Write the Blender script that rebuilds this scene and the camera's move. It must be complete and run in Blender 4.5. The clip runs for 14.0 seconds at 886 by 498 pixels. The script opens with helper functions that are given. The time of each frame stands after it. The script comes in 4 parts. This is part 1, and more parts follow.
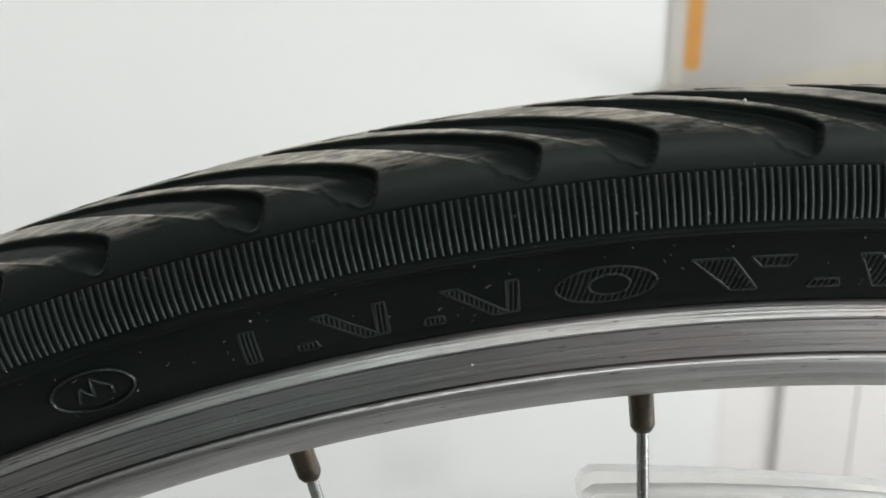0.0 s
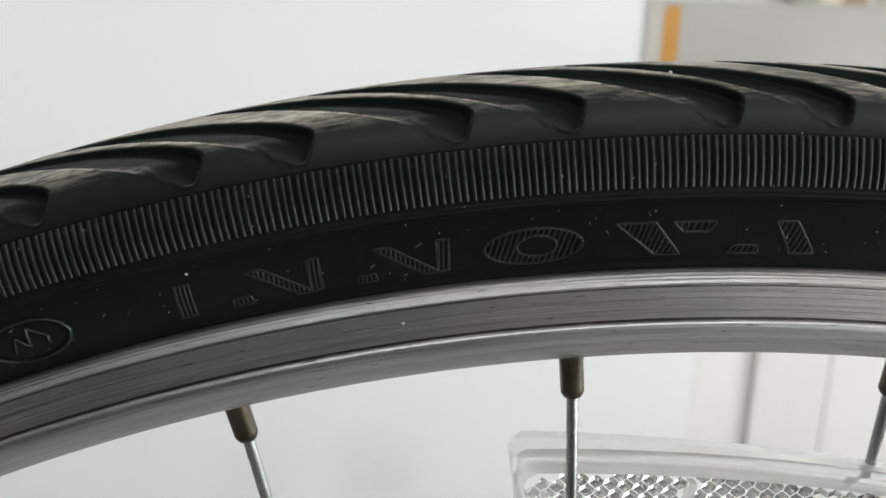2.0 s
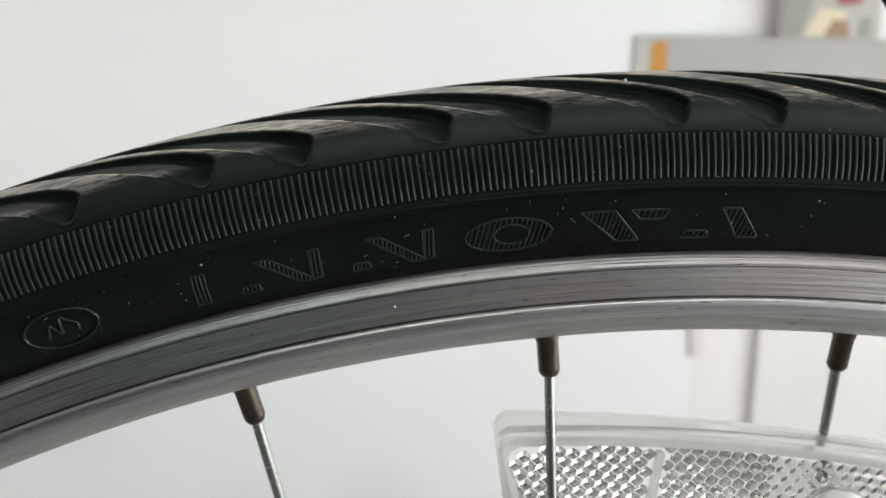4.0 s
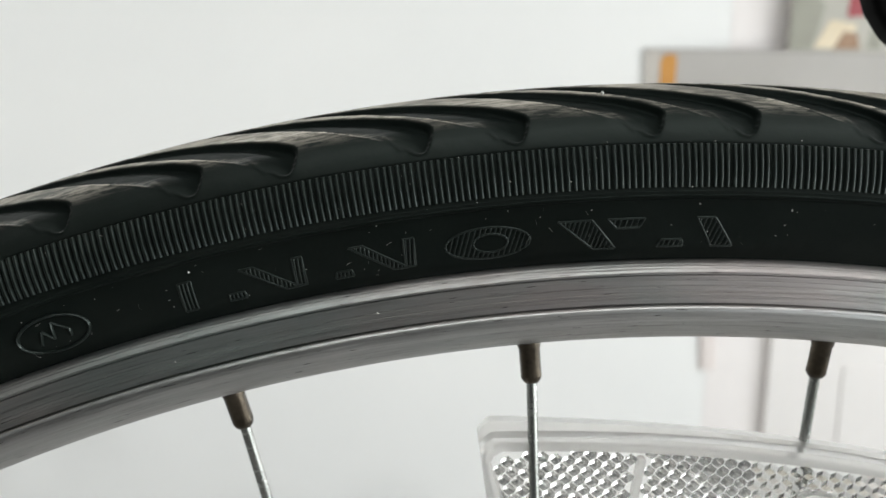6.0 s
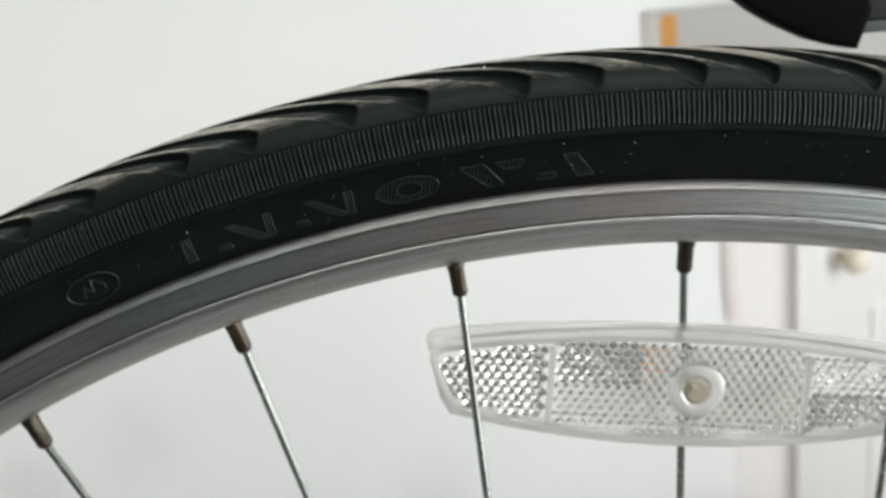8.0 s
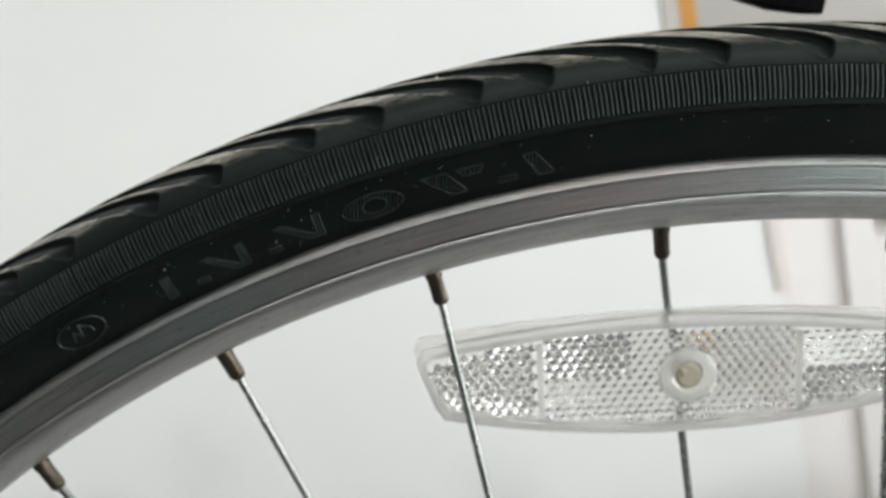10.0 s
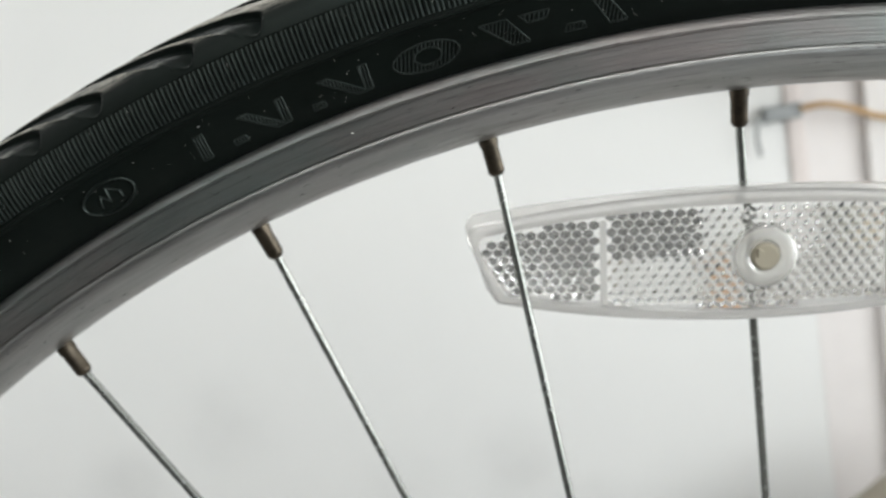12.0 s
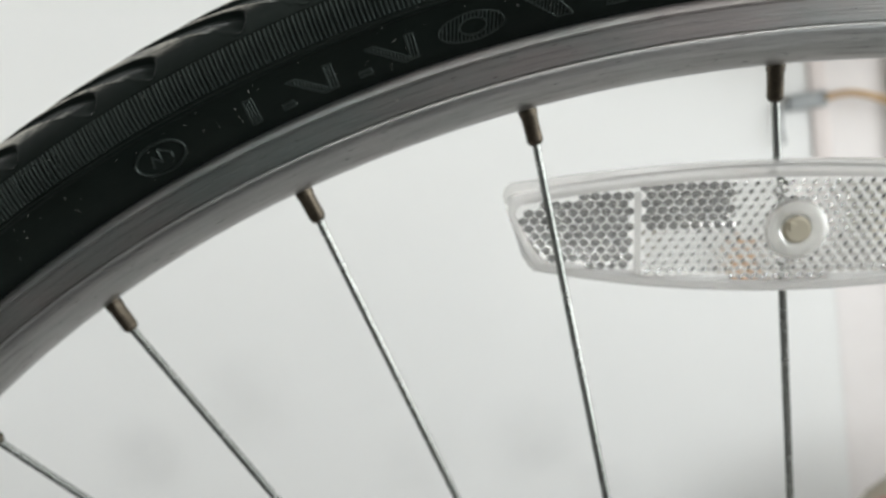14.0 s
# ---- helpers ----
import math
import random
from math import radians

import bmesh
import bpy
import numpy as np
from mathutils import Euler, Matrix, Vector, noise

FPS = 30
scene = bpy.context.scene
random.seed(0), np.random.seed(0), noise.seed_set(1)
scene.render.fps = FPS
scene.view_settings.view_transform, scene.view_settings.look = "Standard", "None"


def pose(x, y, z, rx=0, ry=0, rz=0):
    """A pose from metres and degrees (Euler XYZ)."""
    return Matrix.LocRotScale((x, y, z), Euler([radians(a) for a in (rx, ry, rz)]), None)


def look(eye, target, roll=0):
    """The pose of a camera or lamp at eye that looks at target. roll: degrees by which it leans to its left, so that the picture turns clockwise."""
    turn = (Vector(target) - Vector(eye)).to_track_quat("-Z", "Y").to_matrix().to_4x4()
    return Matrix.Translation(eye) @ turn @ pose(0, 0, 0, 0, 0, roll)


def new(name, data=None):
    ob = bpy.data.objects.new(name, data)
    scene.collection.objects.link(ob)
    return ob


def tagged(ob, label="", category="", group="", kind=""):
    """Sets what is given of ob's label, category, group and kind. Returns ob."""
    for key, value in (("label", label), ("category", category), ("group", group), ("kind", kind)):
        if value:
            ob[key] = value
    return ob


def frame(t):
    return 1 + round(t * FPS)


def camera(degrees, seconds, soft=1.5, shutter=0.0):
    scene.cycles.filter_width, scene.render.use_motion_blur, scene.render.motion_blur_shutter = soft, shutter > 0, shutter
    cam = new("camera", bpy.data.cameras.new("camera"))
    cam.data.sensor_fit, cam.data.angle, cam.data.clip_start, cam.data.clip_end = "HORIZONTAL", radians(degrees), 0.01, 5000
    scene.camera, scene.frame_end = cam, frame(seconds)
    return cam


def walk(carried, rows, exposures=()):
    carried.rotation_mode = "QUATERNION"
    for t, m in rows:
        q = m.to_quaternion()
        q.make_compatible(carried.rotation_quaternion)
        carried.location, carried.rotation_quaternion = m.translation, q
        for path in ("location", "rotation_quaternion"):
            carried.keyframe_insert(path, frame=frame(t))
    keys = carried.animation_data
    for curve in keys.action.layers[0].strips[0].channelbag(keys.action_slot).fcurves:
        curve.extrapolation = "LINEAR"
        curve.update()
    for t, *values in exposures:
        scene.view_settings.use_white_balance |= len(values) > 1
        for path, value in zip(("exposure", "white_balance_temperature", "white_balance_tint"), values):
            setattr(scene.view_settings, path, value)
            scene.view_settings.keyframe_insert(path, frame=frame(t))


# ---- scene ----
cam = camera(51.4, 14.0)
cam.data.dof.use_dof, cam.data.dof.focus_distance, cam.data.dof.aperture_fstop = True, 0.137, 24.0
PATH = [
    (0, (-0.06029, -0.12607, 1.59644), (-0.04310, 0.83861, 1.33360), 0.558),
    (0.5, (-0.06722, -0.12460, 1.59304), (-0.03649, 0.83531, 1.31442), 2.055),
    (1, (-0.06941, -0.12542, 1.58605), (-0.04452, 0.83456, 1.30708), 2.378),
    (1.5, (-0.06452, -0.12642, 1.58817), (-0.02511, 0.83831, 1.32789), 2.492),
    (2, (-0.05457, -0.13143, 1.59068), (-0.01131, 0.83629, 1.34240), 2.177),
    (2.5, (-0.05643, -0.13249, 1.59241), (-0.00987, 0.83612, 1.34823), 1.848),
    (3, (-0.05430, -0.13529, 1.58803), (-0.00243, 0.83260, 1.34210), 1.899),
    (3.2, (-0.05376, -0.13878, 1.58839), (-0.00293, 0.83111, 1.35019), 1.628),
    (5.3, (-0.05353, -0.15166, 1.58525), (-0.01137, 0.82841, 1.39112), 0.641),
    (5.5, (-0.05208, -0.15161, 1.58684), (-0.01895, 0.82825, 1.38995), 0.674),
    (6, (-0.04905, -0.15229, 1.58755), (-0.01453, 0.82819, 1.39395), 0.954),
    (6.5, (-0.05168, -0.16232, 1.59097), (-0.02824, 0.81712, 1.39056), 0.273),
    (7, (-0.04415, -0.17169, 1.58630), (-0.02442, 0.80597, 1.37702), -0.867),
    (7.5, (-0.04318, -0.18757, 1.58717), (-0.04124, 0.78932, 1.37348), -2.282),
    (8, (-0.03138, -0.19987, 1.58808), (-0.03000, 0.77790, 1.37844), -4.932),
    (8.2, (-0.02719, -0.20294, 1.58848), (-0.02945, 0.77567, 1.38275), -6.094),
    (10.3, (-0.01563, -0.20161, 1.58886), (-0.06800, 0.77549, 1.38263), -11.627),
    (10.5, (-0.01844, -0.20216, 1.58900), (-0.07625, 0.77416, 1.38053), -11.630),
    (11, (-0.02267, -0.20134, 1.58149), (-0.09191, 0.77420, 1.37288), -11.481),
    (11.5, (-0.02206, -0.19951, 1.57765), (-0.08407, 0.77666, 1.36969), -11.329),
    (12, (-0.02783, -0.19059, 1.56543), (-0.10111, 0.78033, 1.33752), -11.144),
    (12.5, (-0.03675, -0.18798, 1.55992), (-0.12275, 0.77418, 1.30138), -10.817),
    (13, (-0.03017, -0.19091, 1.56883), (-0.10621, 0.77397, 1.31737), -10.626),
    (13.5, (-0.02927, -0.19418, 1.56768), (-0.11104, 0.77182, 1.32244), -10.417),
    (14, (-0.03229, -0.19699, 1.56403), (-0.12733, 0.76863, 1.32206), -10.232),
]
EXPOSURES = [(0.0, 0.05), (3.0, 0.03), (6.0, 0.07), (11.5, 0.08), (12.0, 0.07), (12.5, -0.31), (13.0, 0.10), (14.0, 0.05)]
walk(cam, [(t, look(eye, target, roll)) for t, eye, target, roll in PATH], EXPOSURES)

# ---- world and light ----
world = bpy.data.worlds.new("sky")
scene.world = world
world.use_nodes = True
sky = world.node_tree.nodes.new("ShaderNodeTexSky")
sky.sky_type, sky.sun_disc = "NISHITA", False
sky.sun_elevation, sky.sun_rotation = radians(40), radians(250)
world.node_tree.links.new(sky.outputs[0], world.node_tree.nodes["Background"].inputs[0])
world.node_tree.nodes["Background"].inputs[1].default_value = 0.12

WALL_Y = 2.03
ROOM_L, ROOM_R, ROOM_B, ROOM_H = -2.6, 2.4, -2.6, 2.7
EAST = (-1.90, 1.40, 0.60, 2.30)      # window in the right wall: y from, y to, z from, z to
SOUTH = (1.20, 2.30, 0.70, 2.55)      # window in the wall behind the camera: x from, x to, z from, z to
WEST = (0.15, 1.80, 0.85, 1.95)       # unseen window in the left wall, close to the white wall, added to brighten it


def daylight(name, at, to, width, height, watts, color):
    data = bpy.data.lights.new(name, "AREA")
    data.shape, data.size, data.size_y, data.energy, data.color = "RECTANGLE", width, height, watts, color
    ob = new(name, data)
    ob.matrix_world = look(at, to)
    return ob


ey, ez = (EAST[0] + EAST[1]) / 2, (EAST[2] + EAST[3]) / 2
daylight("window_light_east", (ROOM_R + 0.02, ey, ez), (0, ey, ez), EAST[1] - EAST[0] - 0.1, EAST[3] - EAST[2] - 0.1, 91.0, (0.96, 0.995, 0.995))
sx, sz = (SOUTH[0] + SOUTH[1]) / 2, (SOUTH[2] + SOUTH[3]) / 2
daylight("window_light_south", (sx, ROOM_B - 0.02, sz), (sx, 0, sz), SOUTH[1] - SOUTH[0] - 0.1, SOUTH[3] - SOUTH[2] - 0.1, 7.0, (0.96, 0.995, 0.995))
wy, wz = (WEST[0] + WEST[1]) / 2, (WEST[2] + WEST[3]) / 2
# added fill for the white wall's left part, set in an invented window
daylight("window_light_west", (ROOM_L - 0.02, wy, wz), (0, wy, wz), WEST[1] - WEST[0] - 0.1, WEST[3] - WEST[2] - 0.1, 9.5, (0.97, 1.0, 0.97))

# two long ceiling lamps, unseen and added as fill: one behind the wheel near the white wall, one over the aisle before
# it
LAMPS = [((-1.15, 0.80, ROOM_H - 0.075), 2.20, 12.0), ((0.30, -0.75, ROOM_H - 0.075), 1.70, 6.5)]
for at, length, watts in LAMPS:
    lamp_data = bpy.data.lights.new("ceiling_fill", "AREA")
    lamp_data.shape, lamp_data.size, lamp_data.size_y, lamp_data.energy, lamp_data.color = "RECTANGLE", length, 0.24, watts, (0.98, 1.0, 0.98)
    lamp_ob = new("ceiling_fill", lamp_data)
    lamp_ob.matrix_world = look(at, (at[0], at[1] + 0.001, 0.0))


# ---- materials ----
def nodes_of(name):
    m = bpy.data.materials.new(name)
    m.use_nodes = True
    t = m.node_tree
    return m, t, t.nodes["Principled BSDF"]


def link(t, a, b):
    t.links.new(a, b)


def math_node(t, op, a, b=None):
    n = t.nodes.new("ShaderNodeMath")
    n.operation = op
    for i, v in enumerate((a, b)):
        if v is None:
            continue
        if isinstance(v, (int, float)):
            n.inputs[i].default_value = v
        else:
            link(t, v, n.inputs[i])
    return n.outputs[0]


def ramp(t, fac, stops):
    n = t.nodes.new("ShaderNodeValToRGB")
    e = n.color_ramp.elements
    while len(e) < len(stops):
        e.new(0.5)
    for k, (p, c) in zip(e, stops):
        k.position, k.color = p, (*c, 1)
    link(t, fac, n.inputs[0])
    return n.outputs[0]


def noise_node(t, vec, scale, detail=4.0, rough=0.55):
    n = t.nodes.new("ShaderNodeTexNoise")
    n.inputs["Scale"].default_value, n.inputs["Detail"].default_value, n.inputs["Roughness"].default_value = scale, detail, rough
    link(t, vec, n.inputs["Vector"])
    return n.outputs["Fac"]


def coords(t):
    return t.nodes.new("ShaderNodeTexCoord").outputs["Object"]


def bump(t, bsdf, height, strength, distance):
    n = t.nodes.new("ShaderNodeBump")
    n.inputs["Strength"].default_value, n.inputs["Distance"].default_value = strength, distance
    link(t, height, n.inputs["Height"])
    link(t, n.outputs[0], bsdf.inputs["Normal"])


def surface(name, dark, light, rough, metal=0.0, coarse=3.0, fine=60.0, relief=0.0, grain=0.001, spread=0.12):
    """A plain surface with two scales of tone, uneven gloss and fine relief."""
    m, t, b = nodes_of(name)
    v = coords(t)
    a, f = noise_node(t, v, coarse), noise_node(t, v, fine, 6)
    mix = math_node(t, "ADD", math_node(t, "MULTIPLY", a, 0.65), math_node(t, "MULTIPLY", f, 0.35))
    link(t, ramp(t, mix, [(0.3, dark), (0.7, light)]), b.inputs["Base Color"])
    link(t, math_node(t, "ADD", math_node(t, "MULTIPLY", f, spread), rough - spread / 2), b.inputs["Roughness"])
    b.inputs["Metallic"].default_value = metal
    if relief:
        bump(t, b, f, relief, grain)
    return m


def polar(t):
    """Distance from the axle and angle round it, for a part whose origin is the wheel's centre."""
    s = t.nodes.new("ShaderNodeSeparateXYZ")
    link(t, coords(t), s.inputs[0])
    x, y, z = s.outputs
    r = math_node(t, "SQRT", math_node(t, "ADD", math_node(t, "MULTIPLY", x, x), math_node(t, "MULTIPLY", z, z)))
    return r, math_node(t, "ARCTAN2", x, z), y


def combine(t, a, b, c):
    n = t.nodes.new("ShaderNodeCombineXYZ")
    for i, v in enumerate((a, b, c)):
        if isinstance(v, (int, float)):
            n.inputs[i].default_value = v
        else:
            link(t, v, n.inputs[i])
    return n.outputs[0]


def aluminium():
    """Machined rim metal: concentric turning marks, scratches along the turn, blotchy gloss, pinkish reflections
    painted in.
    """
    m, t, b = nodes_of("machined_aluminium")
    r, a, y = polar(t)
    turn = noise_node(t, combine(t, math_node(t, "MULTIPLY", r, 2600), math_node(t, "MULTIPLY", a, 3), math_node(t, "MULTIPLY", y, 2600)), 1.0, 2, 0.5)
    scratch = noise_node(t, combine(t, math_node(t, "MULTIPLY", r, 3200), math_node(t, "MULTIPLY", a, 22), math_node(t, "MULTIPLY", y, 300)), 1.0, 6, 0.7)
    blotch = noise_node(t, combine(t, math_node(t, "MULTIPLY", r, 60), math_node(t, "MULTIPLY", a, 9), 0.0), 1.0, 4)
    # short dark nicks along the turn
    nick = noise_node(t, combine(t, math_node(t, "MULTIPLY", r, 4200), math_node(t, "MULTIPLY", a, 75), math_node(t, "MULTIPLY", y, 500)), 1.0, 2, 0.5)
    tone = t.nodes.new("ShaderNodeMix")
    tone.data_type, tone.blend_type = "RGBA", "MULTIPLY"
    tone.inputs["Factor"].default_value = 1.0
    link(t, ramp(t, nick, [(0.275, (0.14, 0.13, 0.12)), (0.31, (1, 1, 1))]), tone.inputs["B"])
    # long turned lines, stronger in some stretches
    lines = noise_node(t, combine(t, math_node(t, "MULTIPLY", r, 3600), math_node(t, "MULTIPLY", a, 12), math_node(t, "MULTIPLY", y, 900)), 1.0, 3, 0.6)
    where = noise_node(t, combine(t, math_node(t, "MULTIPLY", r, 120), math_node(t, "MULTIPLY", a, 10), 3.0), 1.0, 2)
    lined = t.nodes.new("ShaderNodeMix")
    lined.data_type, lined.blend_type = "RGBA", "MULTIPLY"
    link(t, ramp(t, where, [(0.44, (0.10, 0.10, 0.10)), (0.62, (1, 1, 1))]), lined.inputs["Factor"])
    link(t, tone.outputs["Result"], lined.inputs["A"])
    link(t, ramp(t, lines, [(0.30, (0.45, 0.44, 0.43)), (0.40, (0.88, 0.88, 0.88)), (0.56, (1.0, 1.0, 1.0)), (0.66, (1.0, 1.0, 1.0))]), lined.inputs["B"])
    # pinkish reflections on the brake track, painted into the metal's colour in blotches
    pink_reflection = t.nodes.new("ShaderNodeMix")
    pink_reflection.data_type, pink_reflection.blend_type = "RGBA", "MULTIPLY"
    track = t.nodes.new("ShaderNodeMapRange")
    track.inputs["From Min"].default_value, track.inputs["From Max"].default_value = 0.3060, 0.3066
    track.inputs["To Min"].default_value = 0.25
    link(t, r, track.inputs["Value"])
    link(t, track.outputs[0], pink_reflection.inputs["Factor"])
    link(t, lined.outputs["Result"], pink_reflection.inputs["A"])
    link(t, ramp(t, blotch, [(0.34, (0.93, 1.0, 0.985)), (0.60, (1.0, 0.915, 0.905))]), pink_reflection.inputs["B"])
    link(t, pink_reflection.outputs["Result"], b.inputs["Base Color"])
    link(t, ramp(t, scratch, [(0.28, (0.28, 0.28, 0.275)), (0.40, (0.42, 0.422, 0.416)), (0.55, (0.47, 0.472, 0.466)), (0.72, (0.54, 0.542, 0.536))]), tone.inputs["A"])
    b.inputs["Metallic"].default_value = 1.0
    # the rolled lip is duller than the turned side
    lip = t.nodes.new("ShaderNodeMapRange")
    lip.inputs["From Min"].default_value, lip.inputs["From Max"].default_value = 0.3112, 0.3117
    lip.inputs["To Max"].default_value = 0.07
    link(t, r, lip.inputs["Value"])
    link(t, math_node(t, "ADD", math_node(t, "ADD", math_node(t, "MULTIPLY", blotch, 0.20), 0.25), lip.outputs[0]), b.inputs["Roughness"])
    bump(t, b, turn, 0.50, 0.0002)
    return m


def rubber(name, dusty, gloss=0.64):
    """Black rubber with a grey bloom; the crown carries pale road dust in streaks along the roll."""
    m, t, b = nodes_of(name)
    r, a, y = polar(t)
    v = coords(t)
    bloom = noise_node(t, v, 45, 5)
    fine = noise_node(t, v, 900, 3)
    base = ramp(t, bloom, [(0.3, (0.0034, 0.0052, 0.0045)), (0.75, (0.0070, 0.0098, 0.0087))])
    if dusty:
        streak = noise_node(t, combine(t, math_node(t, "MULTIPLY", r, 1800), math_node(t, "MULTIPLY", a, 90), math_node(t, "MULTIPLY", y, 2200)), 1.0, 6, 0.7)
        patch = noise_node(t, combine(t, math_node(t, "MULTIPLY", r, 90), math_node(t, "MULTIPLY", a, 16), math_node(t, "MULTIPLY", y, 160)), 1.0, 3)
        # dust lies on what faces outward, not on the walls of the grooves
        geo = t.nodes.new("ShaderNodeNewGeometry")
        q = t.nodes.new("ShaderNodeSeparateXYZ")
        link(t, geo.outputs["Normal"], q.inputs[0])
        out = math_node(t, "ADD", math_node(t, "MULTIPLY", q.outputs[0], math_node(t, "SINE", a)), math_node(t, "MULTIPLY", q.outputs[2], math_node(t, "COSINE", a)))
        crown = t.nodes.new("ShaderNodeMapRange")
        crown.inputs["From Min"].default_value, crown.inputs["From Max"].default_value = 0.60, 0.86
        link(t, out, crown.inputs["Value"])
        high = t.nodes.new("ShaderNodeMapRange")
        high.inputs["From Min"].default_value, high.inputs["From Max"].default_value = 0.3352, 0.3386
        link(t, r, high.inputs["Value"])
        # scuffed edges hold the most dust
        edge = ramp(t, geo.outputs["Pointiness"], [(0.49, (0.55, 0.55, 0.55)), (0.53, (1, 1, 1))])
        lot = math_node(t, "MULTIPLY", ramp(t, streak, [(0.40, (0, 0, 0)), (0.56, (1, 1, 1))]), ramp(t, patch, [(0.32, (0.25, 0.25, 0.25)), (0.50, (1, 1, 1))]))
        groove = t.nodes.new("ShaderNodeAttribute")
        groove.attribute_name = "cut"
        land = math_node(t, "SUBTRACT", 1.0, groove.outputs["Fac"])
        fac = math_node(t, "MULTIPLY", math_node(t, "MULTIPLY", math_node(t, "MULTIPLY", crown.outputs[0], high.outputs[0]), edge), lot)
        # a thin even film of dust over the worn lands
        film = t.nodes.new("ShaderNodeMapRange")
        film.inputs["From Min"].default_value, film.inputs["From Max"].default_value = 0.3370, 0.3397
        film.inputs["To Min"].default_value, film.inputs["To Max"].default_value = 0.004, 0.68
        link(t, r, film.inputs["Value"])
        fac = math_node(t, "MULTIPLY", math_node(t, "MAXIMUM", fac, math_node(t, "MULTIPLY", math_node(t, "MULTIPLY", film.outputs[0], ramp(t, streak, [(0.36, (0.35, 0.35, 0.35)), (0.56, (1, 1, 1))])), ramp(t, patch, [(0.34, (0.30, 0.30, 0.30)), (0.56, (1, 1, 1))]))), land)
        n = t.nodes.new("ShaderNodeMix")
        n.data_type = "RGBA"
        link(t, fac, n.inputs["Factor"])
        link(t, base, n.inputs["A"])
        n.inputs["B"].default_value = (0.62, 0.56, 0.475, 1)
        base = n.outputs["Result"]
    link(t, base, b.inputs["Base Color"])
    link(t, math_node(t, "ADD", math_node(t, "MULTIPLY", bloom, 0.22), 0.26 if dusty else 0.20), b.inputs["Roughness"])
    b.inputs["Specular IOR Level"].default_value = gloss
    if dusty:
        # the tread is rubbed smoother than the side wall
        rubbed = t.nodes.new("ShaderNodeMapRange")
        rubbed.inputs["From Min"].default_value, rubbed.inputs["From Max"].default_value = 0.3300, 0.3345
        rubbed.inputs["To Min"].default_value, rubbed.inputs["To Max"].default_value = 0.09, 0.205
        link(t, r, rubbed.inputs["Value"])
        # grooves keep a quarter of the gloss: shade in the recess, painted by mask
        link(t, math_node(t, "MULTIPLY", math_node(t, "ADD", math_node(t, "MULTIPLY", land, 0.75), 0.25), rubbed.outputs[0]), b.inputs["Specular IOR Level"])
    b.inputs["Specular Tint"].default_value = (0.85, 1.0, 0.94, 1)
    bump(t, b, fine, 0.25, 0.00015)
    return m


def clear_plastic(name, tint, rough, through_share, clear=0.75, ior=1.49):
    """Clear plastic, a little milky: part of the light scatters through it."""
    m, t, b = nodes_of(name)
    v = coords(t)
    n = noise_node(t, v, 260, 4)
    color = ramp(t, n, [(0.3, tuple(c * 0.93 for c in tint)), (0.7, tint)])
    link(t, color, b.inputs["Base Color"])
    link(t, math_node(t, "ADD", math_node(t, "MULTIPLY", n, 0.04), rough - 0.02), b.inputs["Roughness"])
    b.inputs["Transmission Weight"].default_value, b.inputs["IOR"].default_value = clear, ior
    milk = t.nodes.new("ShaderNodeBsdfTranslucent")
    link(t, color, milk.inputs["Color"])
    mix = t.nodes.new("ShaderNodeMixShader")
    mix.inputs[0].default_value = through_share
    link(t, b.outputs[0], mix.inputs[1])
    link(t, milk.outputs[0], mix.inputs[2])
    link(t, mix.outputs[0], t.nodes["Material Output"].inputs["Surface"])
    return m


M_RIM = aluminium()
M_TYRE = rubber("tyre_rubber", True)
M_BAND = rubber("moulded_rubber", False, 0.41)
M_MOULD = rubber("worn_moulded_rubber", False, 0.52)
M_SPOKE = surface("spoke_steel", (0.24, 0.247, 0.233), (0.36, 0.367, 0.35), 0.27, 0.95, 25, 500, spread=0.04)
M_NIPPLE = surface("tarnished_brass", (0.030, 0.026, 0.020), (0.105, 0.085, 0.062), 0.36, 0.85, 220, 1200, 0.4, 0.0002, 0.2)
M_HUB = surface("hub_alloy", (0.40, 0.40, 0.40), (0.55, 0.55, 0.55), 0.35, 1.0)
M_DUST = surface("pale_dust", (0.45, 0.44, 0.41), (0.70, 0.69, 0.66), 0.9)
M_LENS = clear_plastic("reflector_plastic", (0.93, 0.92, 0.905), 0.16, 0.42, 0.92)
M_PRISM = clear_plastic("clear_prisms", (0.94, 0.935, 0.92), 0.09, 0.022, 1.0, 1.53)
M_BOSS = clear_plastic("boss_plastic", (0.88, 0.87, 0.845), 0.34, 0.30, 0.92)
M_CLIP = surface("beige_clip", (0.40, 0.36, 0.27), (0.56, 0.51, 0.40), 0.5)
M_BLACK = surface("black_plastic", (0.003, 0.003, 0.003), (0.005, 0.005, 0.005), 0.7, 0.0, 40, 800, 0.2, 0.0002)
M_BLACK.node_tree.nodes["Principled BSDF"].inputs["Specular IOR Level"].default_value = 0.05
M_GREYPLASTIC = surface("dark_grey_plastic", (0.022, 0.022, 0.023), (0.034, 0.034, 0.035), 0.6, 0.0, 40, 700, 0.2, 0.0002)
M_STEEL = surface("grey_steel", (0.20, 0.21, 0.21), (0.30, 0.31, 0.31), 0.38, 0.9, 30, 400)


